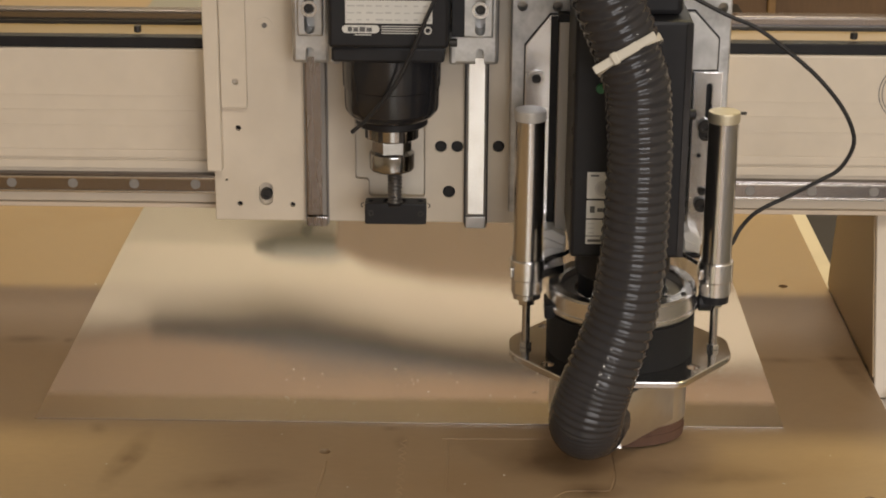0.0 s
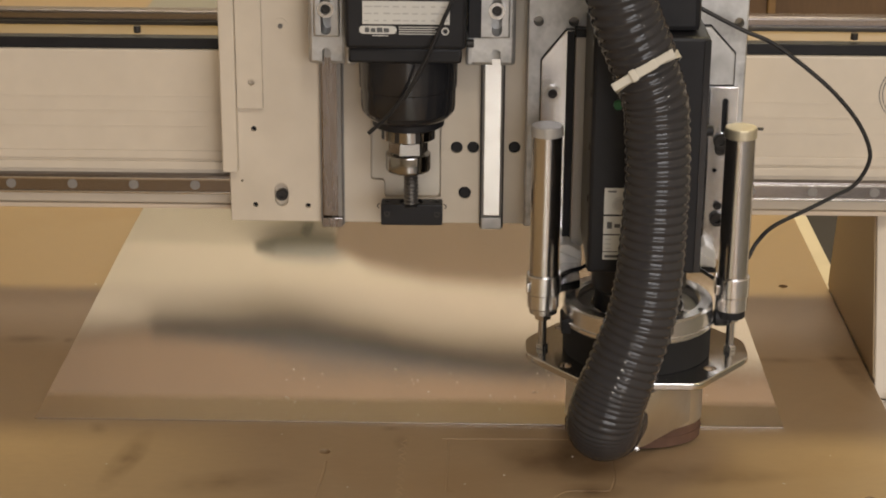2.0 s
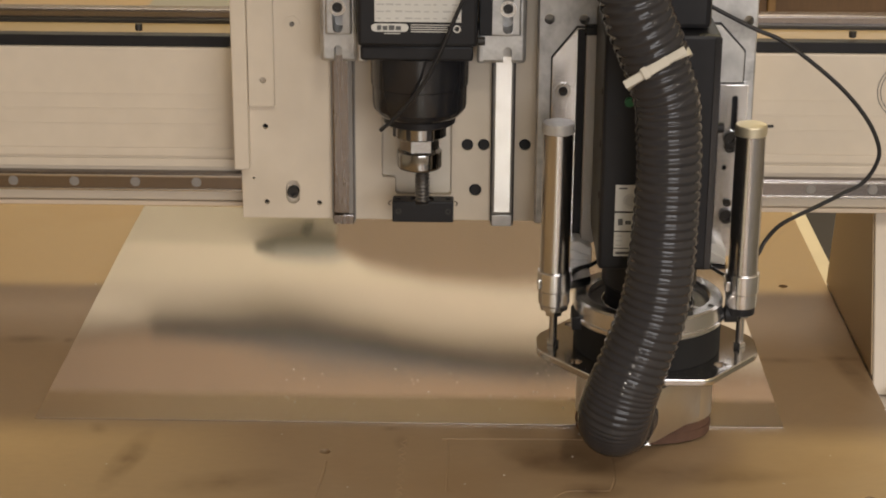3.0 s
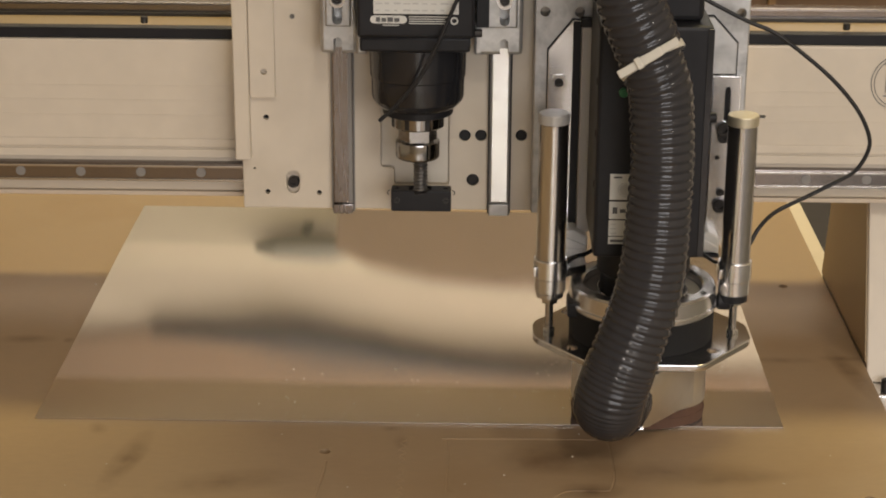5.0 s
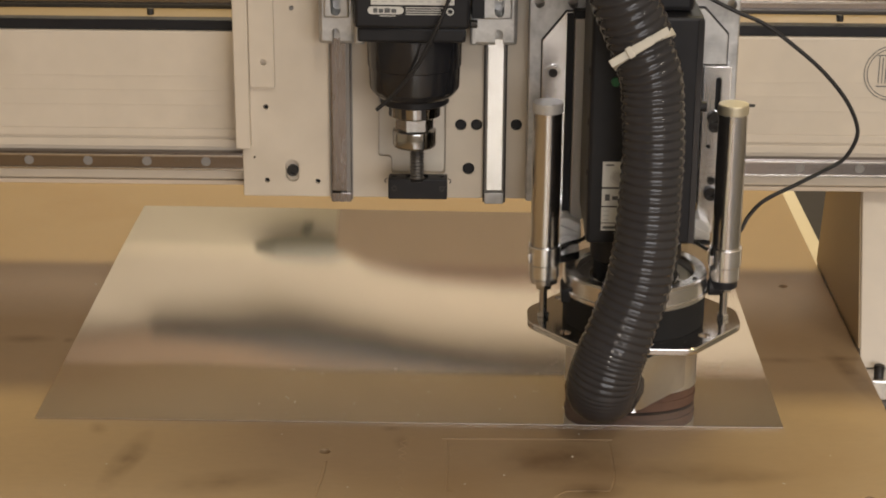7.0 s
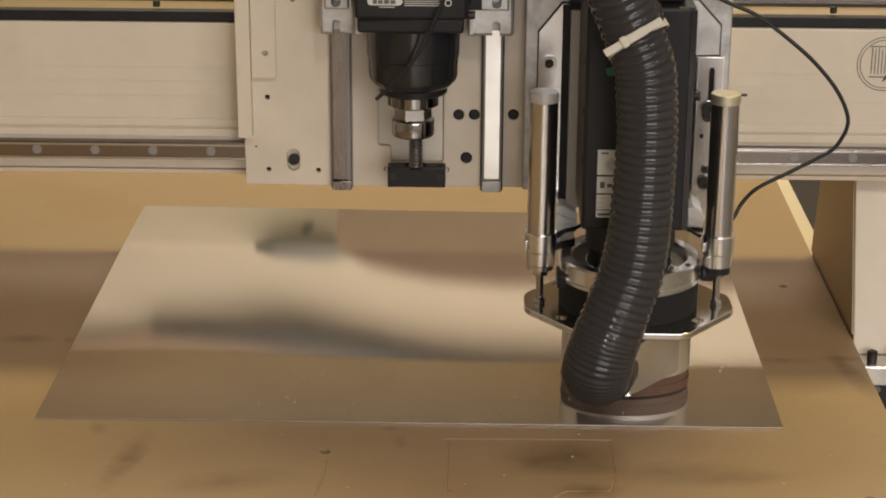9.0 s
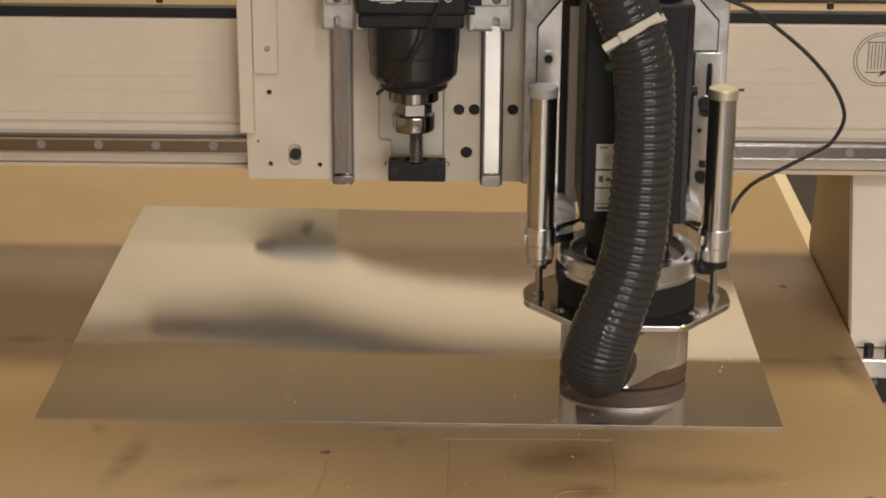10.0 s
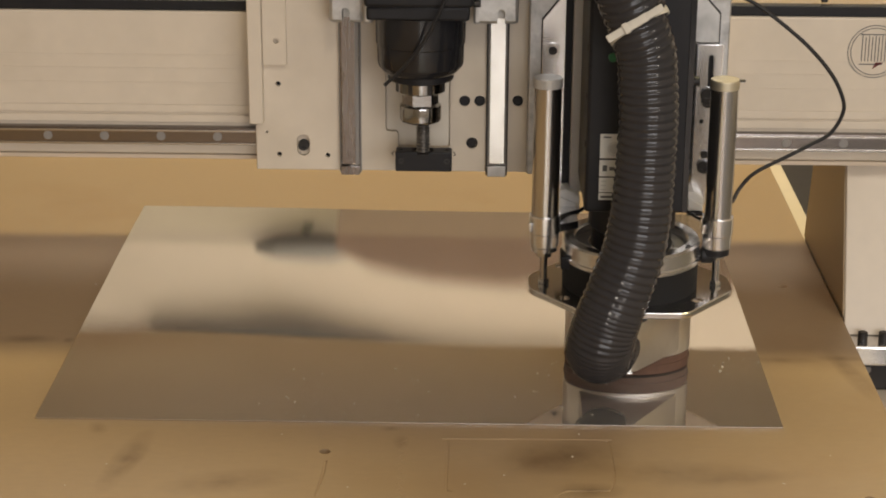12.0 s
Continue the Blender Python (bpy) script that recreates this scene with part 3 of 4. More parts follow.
# ---------------------------------------------------------------- drilling spindle with its screw
def left_spindle():
    s = thing("spindle_motor", -.0898, 1.985, .24, "black spindle motor with a rating plate in a cast bracket", "spindle motor")
    for x0, x1, a in ((-.1970, -.1570, 0), (-.0270, .0235, 1)):
        wing = part("cast_wing", box(x0, x1, 2.000, 2.0425, .3875, .66, .004), CAST, s, "rough cast aluminium mounting wing")
        xm = -.1778 if a == 0 else .0035
        cut(wing, [capsule(xm, .4260, .4560, .0055, 1.99, 2.030), capsule(xm, .375, .4010, .0045, 1.99, 2.030)])
        socket_bolt(xm, 2.0015, .4480, .0053, s)
        part("bolt_washer", ring_y(.0056, .0090, xm, 1.9957, .4480, .0015), ALU, s)
        pad = part("cast_pad", box(x0 + .006, x1 - .006, 1.9960, 2.0008, .4180, .66, .002), CAST, s)
        cut(pad, [capsule(xm, .4260, .4560, .0055, 1.98, 2.02)])
    # black strip painted in for the dark gap between wing and motor
    part("wing_gap_shade", box(-.0268, -.0130, 1.9940, 1.9998, .4190, .66, .001), BLACK, s)
    part("cast_lug", box(-.1580, -.1455, 1.998, 2.0425, .3870, .4180, .003), CAST, s)
    part("cast_lug", box(-.0290, -.0200, 2.000, 2.0425, .3870, .4240, .003), CAST, s)
    part("motor_body", box(-.1525, -.0285, 1.925, 2.042, .4225, .68, .004), BLACK, s)
    part("mounting_flange", box(-.1500, -.0330, 1.932, 2.040, .4060, .4222, .003), BLACK, s)
    part("bolt", rod(.0045, -.0285, 1.990, .4140, .008, "x", 14), DARKSTEEL, s)
    part("nose", lathe([(.0528, .4058), (.0522, .3720), (.0520, .3700), (.0508, .3690), (.0505, .3480), (.0496, .3440), (.0470, .3400), (.0425, .3355), (.0400, .3340)], -.0898, 1.985, 0, n=48), BLACKGLOSS, s, "glossy black spindle nose")
    part("nose_ring", lathe([(.0385, .3342), (.0385, .3275), (.0370, .3262), (.0230, .3258)], -.0898, 1.985, 0, n=40), BLACK, s)
    part("slotted_ring", lathe([(.0285, .3257), (.0290, .3248), (.0290, .3125), (.0275, .3112), (.0200, .3108)], -.0898, 1.985, 0, n=48), TURNED, s, "chromed slotted ring nut")
    for k in range(8):
        a = math.radians(22.5 + 45 * k)
        bm = box(-.0025, .0025, -.0297, -.0265, .3130, .3245)
        bmesh.ops.rotate(bm, verts=bm.verts, cent=(0, 0, 0), matrix=Matrix.Rotation(a, 3, "Z"))
        bmesh.ops.translate(bm, verts=bm.verts, vec=(-.0898, 1.985, 0))
        part("ring_slot", bm, DARKSTEEL, s, smooth=False)
    bm = lathe([(.0205, .3107), (.0212, .3100), (.0212, .2960)], -.0900, 1.985, 0, n=6)
    bmesh.ops.rotate(bm, verts=bm.verts, cent=(-.09, 1.985, 0), matrix=Matrix.Rotation(math.radians(37), 3, "Z"))
    part("collet_collar", bm, TURNED, s, "polished steel hexagonal collar")
    part("collet_nut", lathe([(.0190, .2965), (.0240, .2945), (.0244, .2930), (.0244, .2780), (.0235, .2760), (.0205, .2745), (.0190, .2742)], -.0900, 1.985, 0, n=36), TURNED, s, "polished steel collet nut")
    bm = lathe([(.0072 + (.0012 if i % 2 else -.0006), .2760 - i * .0020) for i in range(20)], -.0870, 1.985, 0, n=20)
    part("screw", bm, BOLT, s, "threaded steel shank")
    block = part("stop_block", box(-.1192, -.0527, 1.9740, 1.9960, .2152, .2390, .0014), BLACK, s, "black stop block with a notch for the screw")
    cut(block, [rod(.0130, -.0870, 1.985, .2350, .02, "z", 24, 0), rod(.0030, -.1130, 1.985, .2340, .02, "z", 14, 0), rod(.0030, -.0590, 1.985, .2340, .02, "z", 14, 0)])
    part("block_tongue", box(-.1150, -.0570, 1.9962, 2.0545, .2156, .2176, .0008), BLACK, s)
    for bx in (-.1125, -.0585):
        part("block_screw", ring_y(.0016, .0034, bx, 1.9739, .2280, .0008), DARKSTEEL, s)
    for bx, turn in ((-.1205, -1), (-.0515, 1)):
        part("burr", tube([(bx, 1.980, .2380), (bx + turn * .0022, 1.979, .2372), (bx + turn * .0026, 1.980, .2345), (bx + turn * .0012, 1.980, .2330)], .0006, 12, 8), DARKSTEEL, s)
    part("washer", ring_solid(.0075, .0122, -.0870, 1.985, .2352, .2362), DARKSTEEL, s)
    # rating plate
    y = 1.9247
    pl = part("rating_plate", box(-.1345, -.0455, y - .0006, y, .4490, .4730, .0002), LABEL, s, "white rating plate with small print")
    part("rating_plate", box(-.1345, -.0885, y - .0006, y, .4745, .52, .0002), LABEL, s)
    part("rating_plate", box(-.0800, -.0455, y - .0006, y, .4750, .4800, .0002), LABEL, s)
    rng = random.Random(4)
    for r in range(3):
        for k in range(9):
            x = -.1325 + k * .0097
            w = .003 + rng.random() * .0055
            part("print_bar", box(x, x + w, y - .0009, y - .0006, .4522 + r * .0072, .4532 + r * .0072 + rng.random() * .0008), GREYINK, pl, smooth=False)
    band = part("maker_band", prism([(-.1335 + .0045 * math.cos(a), .4430 + .0042 * math.sin(a)) for a in np.linspace(math.pi / 2, 1.5 * math.pi, 8)] +
                [(-.1040 + .0045 * math.cos(a), .4430 + .0042 * math.sin(a)) for a in np.linspace(-math.pi / 2, math.pi / 2, 8)], y - .0006, y), LABEL, s)
    for x, w, z in ((-.1320, .0045, .4455), (-.1262, .0050, .4448), (-.1200, .0060, .4455), (-.1128, .0055, .4448)):
        part("logo_bar", box(x, x + w, y - .0009, y - .0006, .4405, z), INK, band, smooth=False)
    for r in range(4):
        part("print_bar", box(-.0975, -.0600 + (r % 2) * .004, y - .0006, y, .4385 + r * .0024, .4394 + r * .0024), LABEL, s, smooth=False)
    part("print_bar", box(-.1250, -.1080, y - .0006, y, .4365, .4374), LABEL, s, smooth=False)
    part("mark", ring_y(.0026, .0040, -.0500, y + .0001, .4420), LABEL, s)
    return s


LEFT = left_spindle()


def loose_wire():
    w = thing("loose_wire", -.04, 1.915, .66, "thin black wire hanging before the spindle motor", "wire")
    part("wire", tube([(-.060, 1.985, .683), (-.045, 1.950, .690), (-.032, 1.918, .66), (-.030, 1.915, .60), (-.0385, 1.915, .50), (-.0434, 1.913, .4760), (-.0507, 1.913, .459), (-.0650, 1.913, .4240), (-.0852, 1.916, .3840), (-.1115, 1.922, .350), (-.1292, 1.925, .333)], .0021, 50, 20), CABLESKIN, w)
    return w


WIRE = loose_wire()


# ---------------------------------------------------------------- cutting head that rides up and down
AX, AY = .1566, 1.912


def cutting_head():
    h = thing("cutting_head", AX, AY, .20, "cutting head with black motor, cast back plate and collar", "router head")
    plate = part("back_plate", box(.0370, .2735, 2.030, 2.0500, .2120, .66, .002), CAST, h, "cast aluminium back plate")
    cuts = [rod(.0056, x, 2.02, z, .04, "y", 20, 0) for x, z in ((.0488, .4454), (.0864, .4452), (.2635, .4457), (.2590, .2290))]
    cut(plate, cuts)
    # black plate behind the pad paints the shadow round its edge
    part("pad_gap_shade", prism([(.0515, .2050), (.0515, .4043), (.0786, .4384), (.1000, .4384), (.1000, .2050)], 2.0278, 2.0299), BLACK, h)
    pad = part("raised_pad", prism([(.0527, .1990), (.0527, .4039), (.0790, .4371), (.1000, .4371), (.1000, .1990)], 2.0240, 2.0298, .0008), ALU, h)
    cut(pad, [capsule(.0651, .335, .3665, .0050, 2.01, 2.0268)])
    part("bolt_washer", ring_y(.0052, .0088, .0651, 2.0240, .3677, .003), STEEL, h)
    socket_bolt(.0651, 2.0235, .3677, .0050, h)
    part("guide_groove", box(.0795, .0880, 2.0190, 2.0240, .1990, .4365, .0006), BLACK, h)
    part("guide_bar", box(.0882, .1030, 2.0080, 2.0238, .1980, .4330, .0012), GUIDEBAR, h, "dull grey steel guide bar")
    part("guide_cap", box(.0870, .1040, 2.0070, 2.0238, .4332, .4420, .0012), BLACK, h)
    rp = part("side_bracket", box(.2345, .2660, 2.0180, 2.0298, .1800, .3780, .0012), ALU, h, "slotted aluminium side bracket")
    cut(rp, [capsule(.2520, .3270, .3620, .0034, 2.0, 2.027), rod(.0026, .2438, 2.0, .2840, .027, "y", 16, 0)])
    # black insert paints the shade at the bottom of the slot
    part("slot_shade", capsule(.2520, .3275, .3615, .0031, 2.0262, 2.0268), BLACK, h)
    # black disc in place of the shade inside the bracket's hole
    part("hole_dark", rod(.0024, .2438, 2.0268, .2840, -.0015, "y", 14), BLACK, h)
    part("bracket_edge", box(.2240, .2340, 2.0240, 2.0298, .1820, .4000, .0012), STEEL, h)
    # same painted shadow line round the upper pad
    part("pad_gap_shade", prism([(.2250, .3775), (.2618, .3775), (.2618, .4137), (.2338, .4440), (.2250, .4440)], 2.0282, 2.0299), BLACK, h)
    part("upper_pad", prism([(.2250, .3790), (.2600, .3790), (.2600, .4130), (.2330, .4420), (.2250, .4420)], 2.0220, 2.0298, .001), CAST, h)
    for z, r in ((.3175, .0080), (.3080, .0062), (.2285, .0080), (.2440, .0045)):
        socket_bolt(.2490, 2.018, z, r, h)
    # motor
    part("motor_body", box(.0975, .2130, 1.850, 1.990, .2240, .4715, .004), BLACK, h)
    part("motor_top", box(.1080, .2040, 1.870, 1.990, .4720, .68, .006), BLACK, h)
    part("mount_spacer", box(.1080, .2040, 1.9905, 2.0295, .25, .62, .003), BLACK, h)
    for x in (.0985, .2125):
        for k in range(3):
            part("screw", rod(.0040, x - .002, 1.865, .30 + k * .055, .004, "x", 12), DARKSTEEL, h)
    part("side_knob", rod(.0055, .2132, 1.868, .3720, .008, "x", 16), BLACK, h)
    part("corner_edge", box(.2060, .2128, 1.8488, 1.8502, .2260, .4690, .0004), BLACKGLOSS, h)
    part("motor_neck", lathe([(.050, .2238), (.050, .1920), (.046, .1880), (.046, .1500)], AX, AY, 0, n=40), BLACK, h)
    part("green_button", rod(.0048, .1235, 1.8505, .4030, -.005, "y", 18), GREEN, h)
    y = 1.8497
    for z0, z1 in ((.2880, .3160), (.2670, .2860), (.2485, .2655), (.2395, .2475)):
        lab = part("label", box(.1130, .1460, y - .0006, y, z0, z1, .0002), LABEL, h, "white printed label")
        if z1 - z0 > .025:
            part("label_ring", ring_y(.0070, .0078, .1290, y - .0006, z0 + .011), GREYINK, lab)
            part("label_disc", rod(.0062, .1290, y - .0006, z0 + .011, -.0003, "y", 20, .0001), GREYINK, lab)
            part("print_bar", box(.1165, .1250, y - .0009, y - .0006, z1 - .0045, z1 - .0028), INK, lab, smooth=False)
        elif z1 - z0 > .018:
            part("print_bar", box(.1165, .1215, y - .0009, y - .0006, z0 + .006, z1 - .006), INK, lab, smooth=False)
            part("print_bar", box(.1240, .1300, y - .0009, y - .0006, z0 + .007, z1 - .008), INK, lab, smooth=False)
        elif z1 - z0 > .012:
            for k in range(3):
                part("print_bar", box(.1150, .1210, y - .0009, y - .0006, z0 + .0025 + k * .005, z0 + .0035 + k * .005), GREYINK, lab, smooth=False)
        else:
            part("print_bar", box(.1150, .1300, y - .0009, y - .0006, z0 + .0022, z0 + .0050), INK, lab, smooth=False)
    # collar and its brackets
    part("collar", ring_solid(.0640, .0795, AX, AY, .1500, .1765, 72, .0022), ALU, h, "turned aluminium collar")
    part("collar_lip", ring_solid(.0790, .0812, AX, AY, .1530, .1580, 72, .0008), ALU, h)
    part("collar_floor", ring_solid(.0470, .0639, AX, AY, .1540, .1665, 64, .0012), GUIDE, h, "dull grey recessed floor of the collar")
    # bright ring draws the thin highlight on the collar's inner bevel
    part("inner_highlight", ring_solid(.0470, .0500, AX, AY, .1666, .1690, 56, .0008), BRIGHT, h)
    part("collar_bolt", rod(.0030, AX + .062, AY - .038, .1766, .0010, "z", 14), DARKSTEEL, h)
    part("collar_screw", lathe([(.0050, 0), (.0050, .0040), (.0030, .0050)], AX + .048, AY - .030, .1667, "z", 14), STEEL, h)
    for x0, x1 in ((.0620, .0960),):
        part("cylinder_arm", prism([(x0, 1.905), (x0, 1.945), ((x0 + x1) / 2, 1.985), (x1, 1.985), (x1, 1.930)], .1775, .1870, .001, "xy"), ALU, h)
    for x0, x1 in ((.0744, .1005), (.2285, .2480)):
        xm = x0 * .6 + x1 * .4
        part("back_bracket", prism([(x0, .1800), (x0, .2040), (xm, .2055), (x1, .1970), (x1, .1800)], 1.992, 2.0295, .002), WHITE, h, "crumpled bright sleeve behind the collar")
        part("sleeve_fold", prism([(x0 + .001, .1850), (x0 + .001, .1980), (x1 - .001, .1880), (x1 - .001, .1805)], 1.9875, 1.9918, .0015), WHITE, h)
        part("sleeve_strap", box(x0, x1, 1.9880, 2.0285, .1755, .1798, .001), BLACK, h)
    part("clamp_knob", lathe([(.006, 0), (.0095, .002), (.0095, .014), (.007, .016)], .2365, 1.905, .1560, "x", 20), BLACK, h, "black clamp knob")
    part("clamp_block", box(.0745, .0870, 1.880, 1.915, .1440, .1600, .002), BLACK, h)
    part("clamp_stem", rod(.004, .2300, 1.905, .1560, .007, "x", 12), DARKSTEEL, h)
    part("lead", tube([(.0700, 1.93, .1900), (.0850, 1.955, .1875), (.1000, 1.965, .1885), (.1120, 1.975, .1950)], .0022, 20, 20), BLACKGLOSS, h)
    part("lead", tube([(.2390, 1.93, .1900), (.2280, 1.955, .1900), (.2140, 1.97, .1950), (.2060, 1.98, .2020)], .0022, 20, 20), BLACKGLOSS, h)
    return h


HEAD = cutting_head()


def air_cylinder(x, label, cap):
    c = thing("air_cylinder", x, 1.905, .16, label, "air cylinder", "air cylinders on the cutting head")
    part("tube", rod(.0158, x, 1.905, .2030, .1520, "z", 40), STAINLESS, c)
    part("end_cap", lathe([(.0160, .3545), (.0166, .3550), (.0166, .3640), (.0158, .3655)], x, 1.905, 0, n=40), cap, c)
    part("gland", lathe([(.0178, .2035), (.0182, .2025), (.0182, .1830), (.0170, .1815), (.0170, .1670), (.0150, .1650), (.0148, .1600), (.0120, .1590)], x, 1.905, 0, n=36), ALU, c, "machined aluminium gland")
    part("gland_flat", box(x - .0184, x - .0150, 1.893, 1.917, .1850, .1960, .001), STEEL, c)
    part("hex_nut", lathe([(.0090, .1590), (.0095, .1580), (.0095, .1535), (.0090, .1525)], x, 1.905, 0, n=6), BRIGHT, c)
    return c


CYL_A = air_cylinder(.0560, "stainless air cylinder with a plain steel cap", GUIDEBAR)
CYL_B = air_cylinder(.2545, "stainless air cylinder, its cap tinted with reflected yellow", YELLOWCAP)
part("air_fitting", rod(.0016, .2690, 1.907, .3630, .0085, "x", 16), DARKSTEEL, CYL_B)
part("dark_gland", lathe([(.0152, .1650), (.0152, .1580), (.0130, .1570)], .2545, 1.905, 0, n=30), BLACK, CYL_B)


def pressure_foot():
    f = thing("pressure_foot", AX, AY, .0, "steel pressure foot with dust shoe and brown brush skirt", "dust shoe")
    w, d, c = .1180, .0975, .058
    outline = [(AX - w, AY - .022), (AX - c, AY - d), (AX + c, AY - d), (AX + w, AY - .022), (AX + w, AY + .022), (AX + c, AY + d), (AX - c, AY + d), (AX - w, AY + .022)]
    outline = rounded(outline, .010)
    fl = part("flange", prism(outline, .0945, .1020, .0012, "xy"), POLISHED, f, "polished eight-sided steel flange")
    holes = [rod(.0070, x, y, .08, .04, "z", 22, 0) for x, y in ((.0785, 1.8590), (.2300, 1.8560), (.0785, 1.965), (.2300, 1.965))]
    cut(fl, holes)
    part("bellows", lathe([(.0782, .1022), (.0785, .1030), (.0785, .1480), (.0770, .1485)], AX, AY, 0, n=56), BLACKMATT, f, "black bristle collar")
    def oval(bm):
        for v in bm.verts:
            v.co.y = AY + (v.co.y - AY) * .64
        return bm
    part("shoe", oval(lathe([(.0735, .0944), (.0738, .0250), (.0730, .0240)], AX, AY, 0, n=64)), SATIN, f, "machined aluminium dust shoe")
    part("skirt", oval(lathe([(.0722, .0242), (.0728, .0232), (.0728, .0040), (.0715, .0036)], AX, AY, 0, n=64)), SKIRT, f, "reddish brown brush skirt")
    part("skirt_band", oval(lathe([(.0738, .0150), (.0738, .0115)], AX, AY, 0, n=64)), SKIRT, f)
    # outlet hood in front, narrowing to a mouth that faces the viewer
    bm = bmesh.new()
    low = [(.1000, 1.880, .0260), (.1000, 1.802, .0330), (.1530, 1.800, .0360), (.1600, 1.806, .0340), (.2150, 1.882, .0290)]
    high = [(.1000, 1.880, .0900), (.1000, 1.804, .0880), (.1530, 1.802, .0880), (.1600, 1.808, .0900), (.2150, 1.882, .0930)]
    a = [bm.verts.new(p) for p in low]
    b = [bm.verts.new(p) for p in high]
    bm.faces.new(a)
    bm.faces.new(b[::-1])
    for i in range(5):
        bm.faces.new((a[i], a[(i + 1) % 5], b[(i + 1) % 5], b[i]))
    bmesh.ops.recalc_face_normals(bm, faces=bm.faces)
    bmesh.ops.bevel(bm, geom=bm.edges[:], offset=.0016, segments=2, affect="EDGES", profile=0.5)
    part("outlet", bm, SATIN, f, "bright aluminium suction outlet")
    part("outlet_lip", prism([(.1020, .0345), (.1545, .0345), (.1545, .0365), (.1020, .0365)], 1.7965, 1.8035, .0006), ALU, f)
    part("outlet_ring", rod(.0330, .1230, 1.8010, .0600, -.012, "y", 36), BLACK, f)
    for x in (.0560, .2560):
        part("rod", rod(.0044, x, 1.908, .1020, .085, "z", 18), STAINLESS, f, "polished piston rod")
        part("hex_nut", lathe([(.0068, .1021), (.0072, .1028), (.0072, .1070), (.0066, .1078)], x, 1.908, 0, n=6), BRIGHT, f)
    return f


FOOT = pressure_foot()


def suction_hose():
    h = thing("suction_hose", .14, 1.79, .06, "black ribbed suction hose with a cable tie", "hose")
    spine = [(-.055, 2.040, .845), (-.020, 1.960, .835), (.030, 1.860, .780), (.075, 1.795, .690), (.098, 1.775, .600), (.1120, 1.777, .545), (.1225, 1.78, .5080), (.1360, 1.785, .4760), (.1465, 1.788, .4490), (0.1570, 1.790, .4210), (0.1603, 1.790, .3930), (0.1627, 1.789, .3530),
             (0.1625, 1.788, .3130), (0.1611, 1.787, .2720), (0.1581, 1.785, .2310), (0.1518, 1.783, .1890), (.1385, 1.779, .1460), (.1275, 1.774, .1150), (.1210, 1.773, .0930), (.1185, 1.778, .0765), (.1200, 1.792, .0655), (.1250, 1.806, .0620), (.1310, 1.822, .0610)]
    n = 104
    fine = smooth_path(spine, n * 4)
    pitch = (fine[4] - fine[0]).length
    # ribs stand closer where the hose turns into the outlet
    picks, at = [], 0
    while at <= n * 4:
        picks.append(at)
        at += 4 if fine[at].z > .125 else 2 if fine[at].z > .085 else 1
    seg = 30
    prof = [(-.98, .0324), (-.62, .0330), (-.42, .0332), (-.26, .0338), (-.12, .0346), (.06, .0347), (.22, .0340), (.40, .0331), (.62, .0330), (.98, .0324)]
    bm = bmesh.new()
    rings = [[bm.verts.new((r * math.cos(2 * math.pi * k / seg), r * math.sin(2 * math.pi * k / seg), -u * pitch)) for k in range(seg)] for u, r in prof]
    for a, b in zip(rings, rings[1:]):
        for k in range(seg):
            bm.faces.new((a[k], a[(k + 1) % seg], b[(k + 1) % seg], b[k]))
    bmesh.ops.recalc_face_normals(bm, faces=bm.faces)
    me = bpy.data.meshes.new("rib")
    bm.to_mesh(me)
    bm.free()
    me.materials.append(HOSE)
    me.polygons.foreach_set("use_smooth", [True] * len(me.polygons))
    made = []
    for i in picks:
        p = fine[i]
        d = (fine[min(i + 3, n * 4)] - fine[max(i - 3, 0)]).normalized()
        z = -d
        x = Vector((1, 0, 0))
        x = (x - z * x.dot(z)).normalized()
        y = z.cross(x)
        m = Matrix((x, y, z)).transposed().to_4x4()
        thick = .975 if p.z > .46 else .945 if p.z > .30 else .945 + .145 * min(1.0, (.30 - p.z) / .22)
        m = m @ Matrix.Diagonal((thick, thick, 1, 1))
        m.translation = p - ORIGIN[h] - Vector((.0035 if p.z < .40 else .0035 * max(0.0, (.47 - p.z) / .07), 0, 0))
        ob = new("rib", me)
        ob.parent = h
        ob.matrix_basis = m
        share = max(0.0, min(1.0, (p.z - .085) / .34))
        made.append((ob, m.copy(), share))
    # cable tie round the hose
    bm = bmesh.new()
    seg = 40
    loops = []
    for r, u in ((.0355, -.0040), (.0378, -.0040), (.0378, .0040), (.0355, .0040)):
        loops.append([bm.verts.new((r * math.cos(2 * math.pi * k / seg), r * math.sin(2 * math.pi * k / seg), u)) for k in range(seg)])
    for a, b in zip(loops, loops[1:] + loops[:1]):
        for k in range(seg):
            bm.faces.new((a[k], a[(k + 1) % seg], b[(k + 1) % seg], b[k]))
    box(-.0150, -.0080, -.0425, -.0362, -.0058, .0058, .0012, bm=bm)
    box(-.0085, .0150, -.0410, -.0370, -.0047, .0047, .0010, bm=bm)
    box(-.0360, -.0145, -.0394, -.0372, -.0040, .0040, .0008, bm=bm)
    box(.0145, .0350, -.0402, -.0375, -.0040, .0040, .0008, bm=bm)
    bmesh.ops.recalc_face_normals(bm, faces=bm.faces)
    me = bpy.data.meshes.new("cable_tie")
    bm.to_mesh(me)
    bm.free()
    me.materials.append(NYLON)
    t = new("cable_tie", me)
    t.parent = h
    t["label"] = "off-white nylon cable tie"
    m = pose(.1452 - ORIGIN[h].x, 1.7880 - ORIGIN[h].y, .4520 - ORIGIN[h].z, -20, -32, 0) @ Matrix.Diagonal((.93, .93, 1, 1))
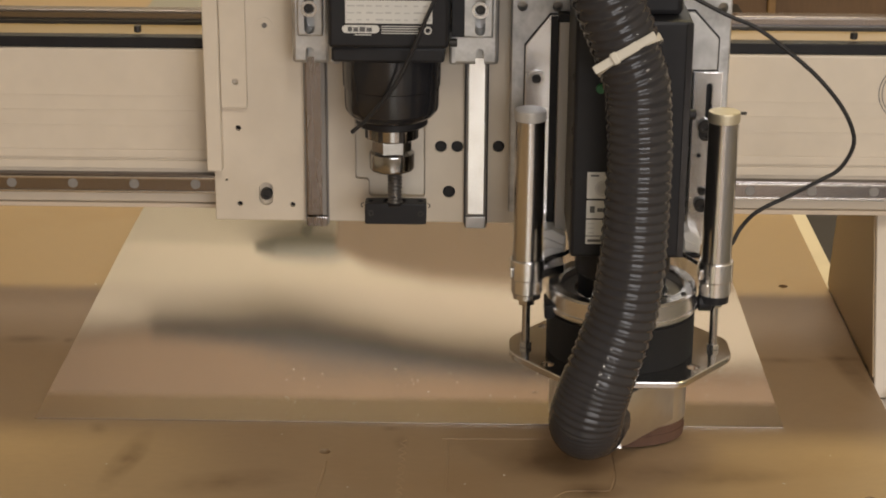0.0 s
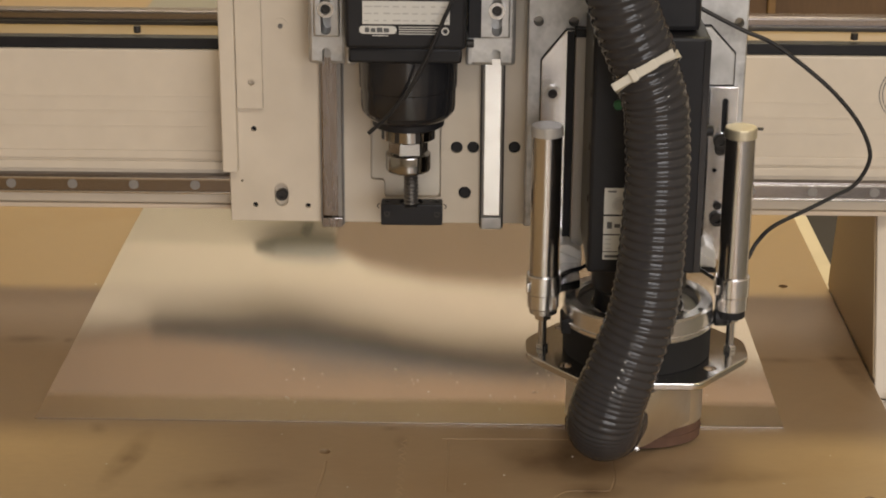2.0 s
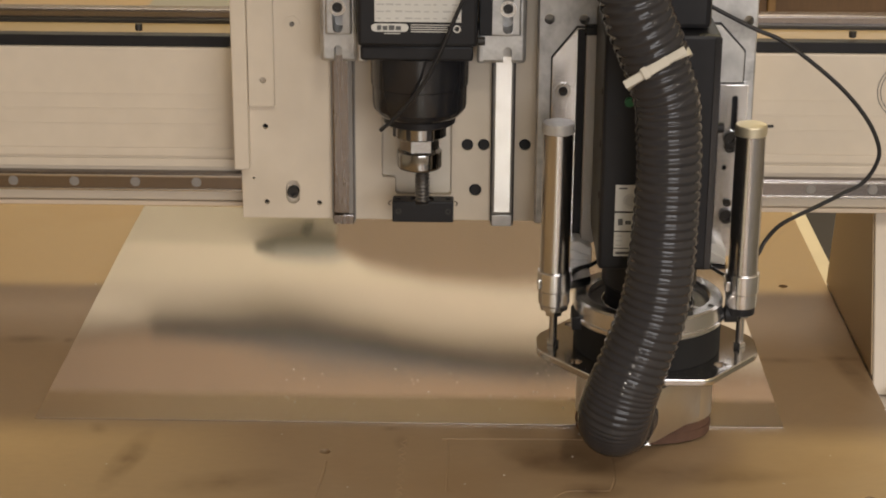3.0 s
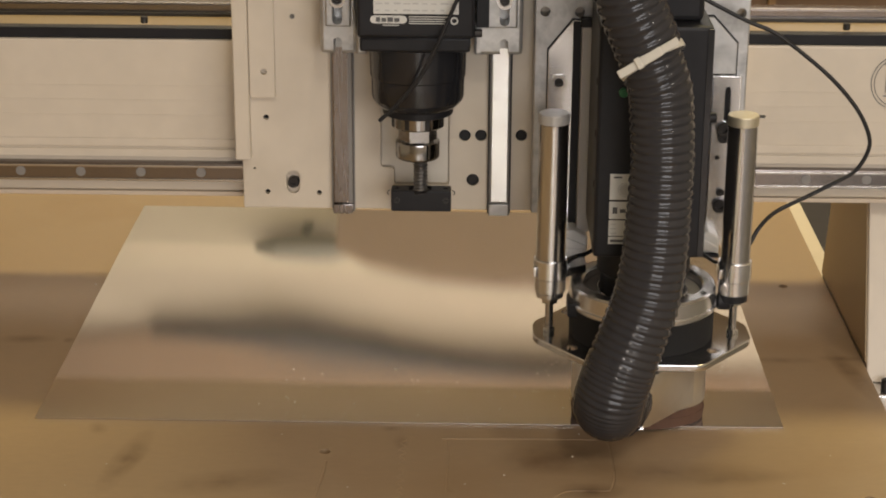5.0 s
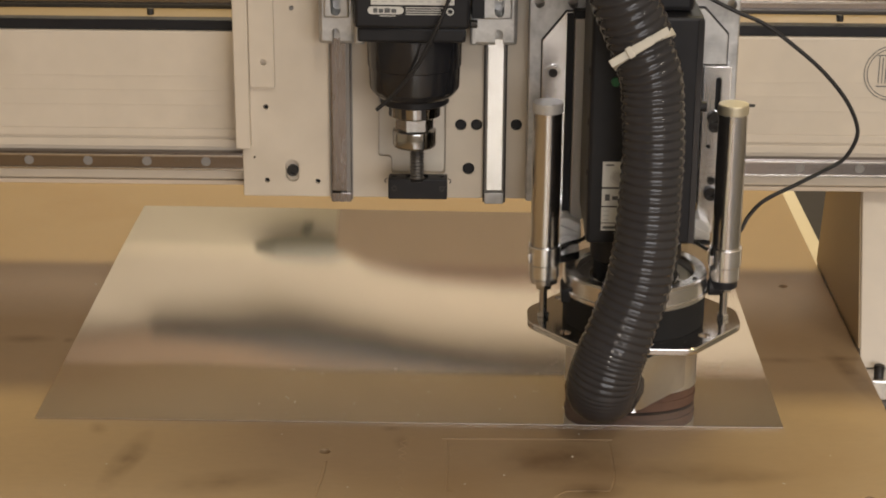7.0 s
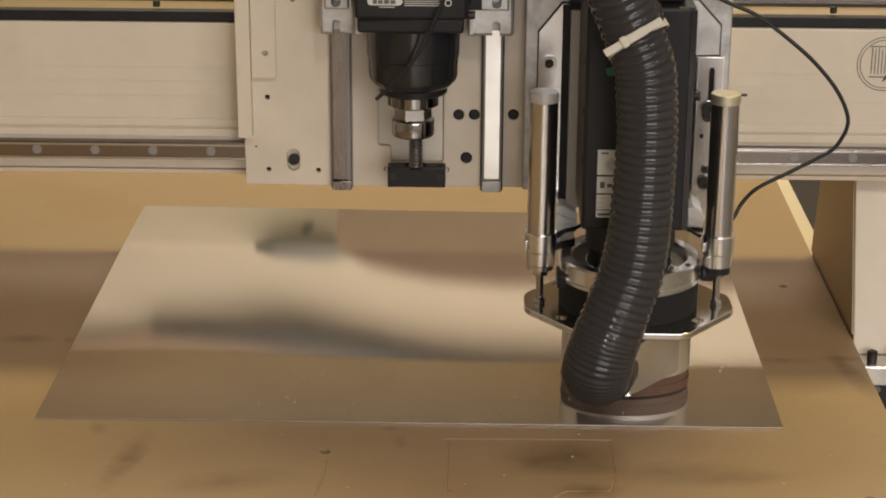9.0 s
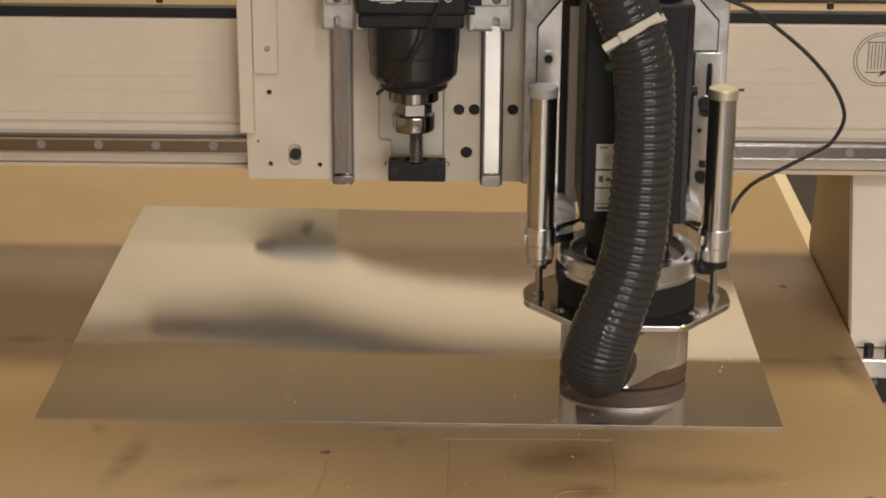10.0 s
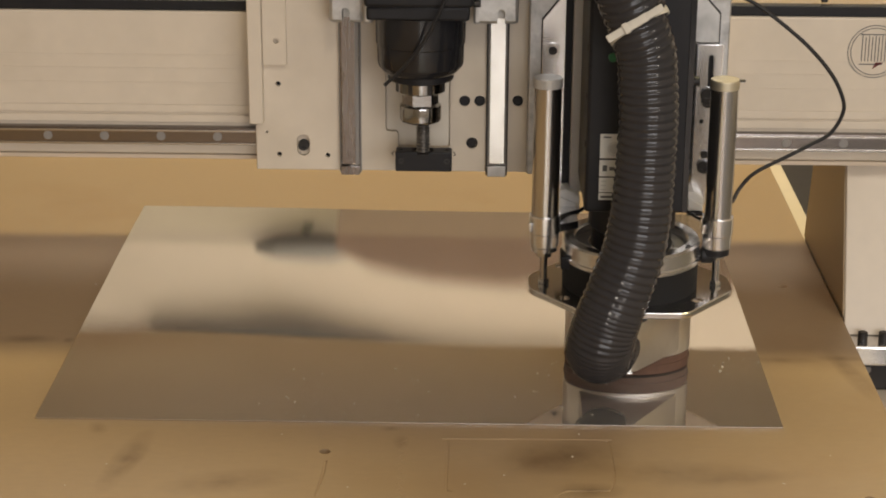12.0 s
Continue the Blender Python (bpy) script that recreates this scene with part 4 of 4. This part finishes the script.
    t.matrix_basis = m
    made.append((t, m, 1.0))
    return h, made


HOSE_THING, RIBS = suction_hose()


def power_cable():
    c = thing("power_cable", .23, 1.97, .47, "thin black cable looping beside the cutting head", "cable")
    part("cable", tube([(.200, 1.97, .482), (.2289, 1.97, .4669), (.262, 1.97, .4505), (.2921, 1.97, .4376), (.3291, 1.97, .4109), (.3605, 1.97, .3838), (.3865, 1.97, .3534), (.4005, 1.97, .3256),
                        (.4008, 1.97, .3069), (.3886, 1.97, .2847), (.3685, 1.97, .2719), (.3394, 1.97, .2556), (.3042, 1.97, .236), (.2871, 1.97, .2165), (.275, 1.96, .2000), (.2500, 1.95, .1960)], .0023, 90, 20), CABLESKIN, c)
    return c


CABLE = power_cable()


# ---------------------------------------------------------------- things at the back of the shop
def background():
    tagged(part("grey_sheet", box(-.70, .43, 3.97, 4.66, .001, .004, .0005), GREYSHEET), "grey metal sheet lying on the far end of the spoilboard", "metal sheet")
    c = thing("wooden_cabinet", 1.25, 5.2, -.86, "brown wooden cabinet with plain doors behind the machine", "cabinet")
    part("body", box(.56, 2.4, 4.95, 5.5, -.86, .95, .004), WOOD, c)
    for k in range(3):
        part("door", box(.575 + k * .61, 1.17 + k * .61, 4.928, 4.949, -.80, .93, .004), WOOD, c)
    p = thing("carved_panel", .75, 4.85, -.86, "golden brown carved wooden lattice panel leaning on the cabinet", "carved panel")
    part("frame", box(.575, .595, 4.86, 4.89, -.86, .30, .003), CARVED, p)
    part("frame", box(.745, .765, 4.86, 4.89, -.86, .30, .003), CARVED, p)
    part("backing", box(.595, .745, 4.878, 4.886, -.86, .30, .001), WOOD, p)
    knot = None
    for r in range(16):
        for k in range(6):
            x, z = .604 + k * .0245 + (r % 2) * .012, -.02 + r * .0205
            if knot is None:
                knot = part("lattice_knot", lathe([(.0120, 0), (.0130, -.003), (.0090, -.007), (.0030, -.009)], x, 4.877, z, "y", 6), CARVED, p)
            else:
                o = new("lattice_knot", knot.data)
                o.parent = p
                o.location = knot.location + Vector((x - .604, 0, z + .02))
    # brown block added out of view; its outline shapes the sheet's mirrored patch
    d = thing("brown_backdrop", -.2, 7.0, -.86, "unseen brown block added along the far wall for the sheet's reflection", "shelving")
    part("body", prism([(-.47, -.86), (-.47, 1.62), (-.36, 1.70), (-.15, 1.718), (.20, 1.722), (4.2, 1.725), (4.2, -.86)], 6.9, 7.5, .01), BACKBROWN, d)
    # drum added out of view to give the dark smudge in the sheet
    e = thing("wall_dark_drum", -.64, 7.3, 1.5, "unseen dark grey drum added on the far wall for the sheet's reflection", "heater")
    part("drum", lathe([(.04, 0), (.075, .04), (.100, .10), (.105, .25), (.090, .36), (.05, .42)], -.86, 7.42, 1.79, "x", 40), DARKGREY, e)
    part("bracket", box(-.66, -.62, 7.50, 7.568, 1.62, 1.78, .004), DARKSTEEL, e)


background()


# ---------------------------------------------------------------- movement
def motions():
    def go(ob, fx, fy, fz):
        o = ORIGIN[ob]
        walk(ob, [(t, pose(o.x + x * fx, o.y + y * fy, o.z + z * fz)) for t, x, y, z in TRAVEL])
    go(GANTRY, 0, 1, 0)
    for ob in (CARRIAGE, LEFT, WIRE, FOOT, HOSE_THING):
        go(ob, 1, 1, 0)
    for ob in (HEAD, CYL_A, CYL_B, CABLE):
        go(ob, 1, 1, 1)
    for ob, m, share in RIBS:
        if share > 0:
            walk(ob, [(t, Matrix.Translation((0, 0, z * share)) @ m) for t, z in ((0, 0), (.5, -.0072), (1, -.0155), (1.2, -.0157), (12, -.0160))])


motions()
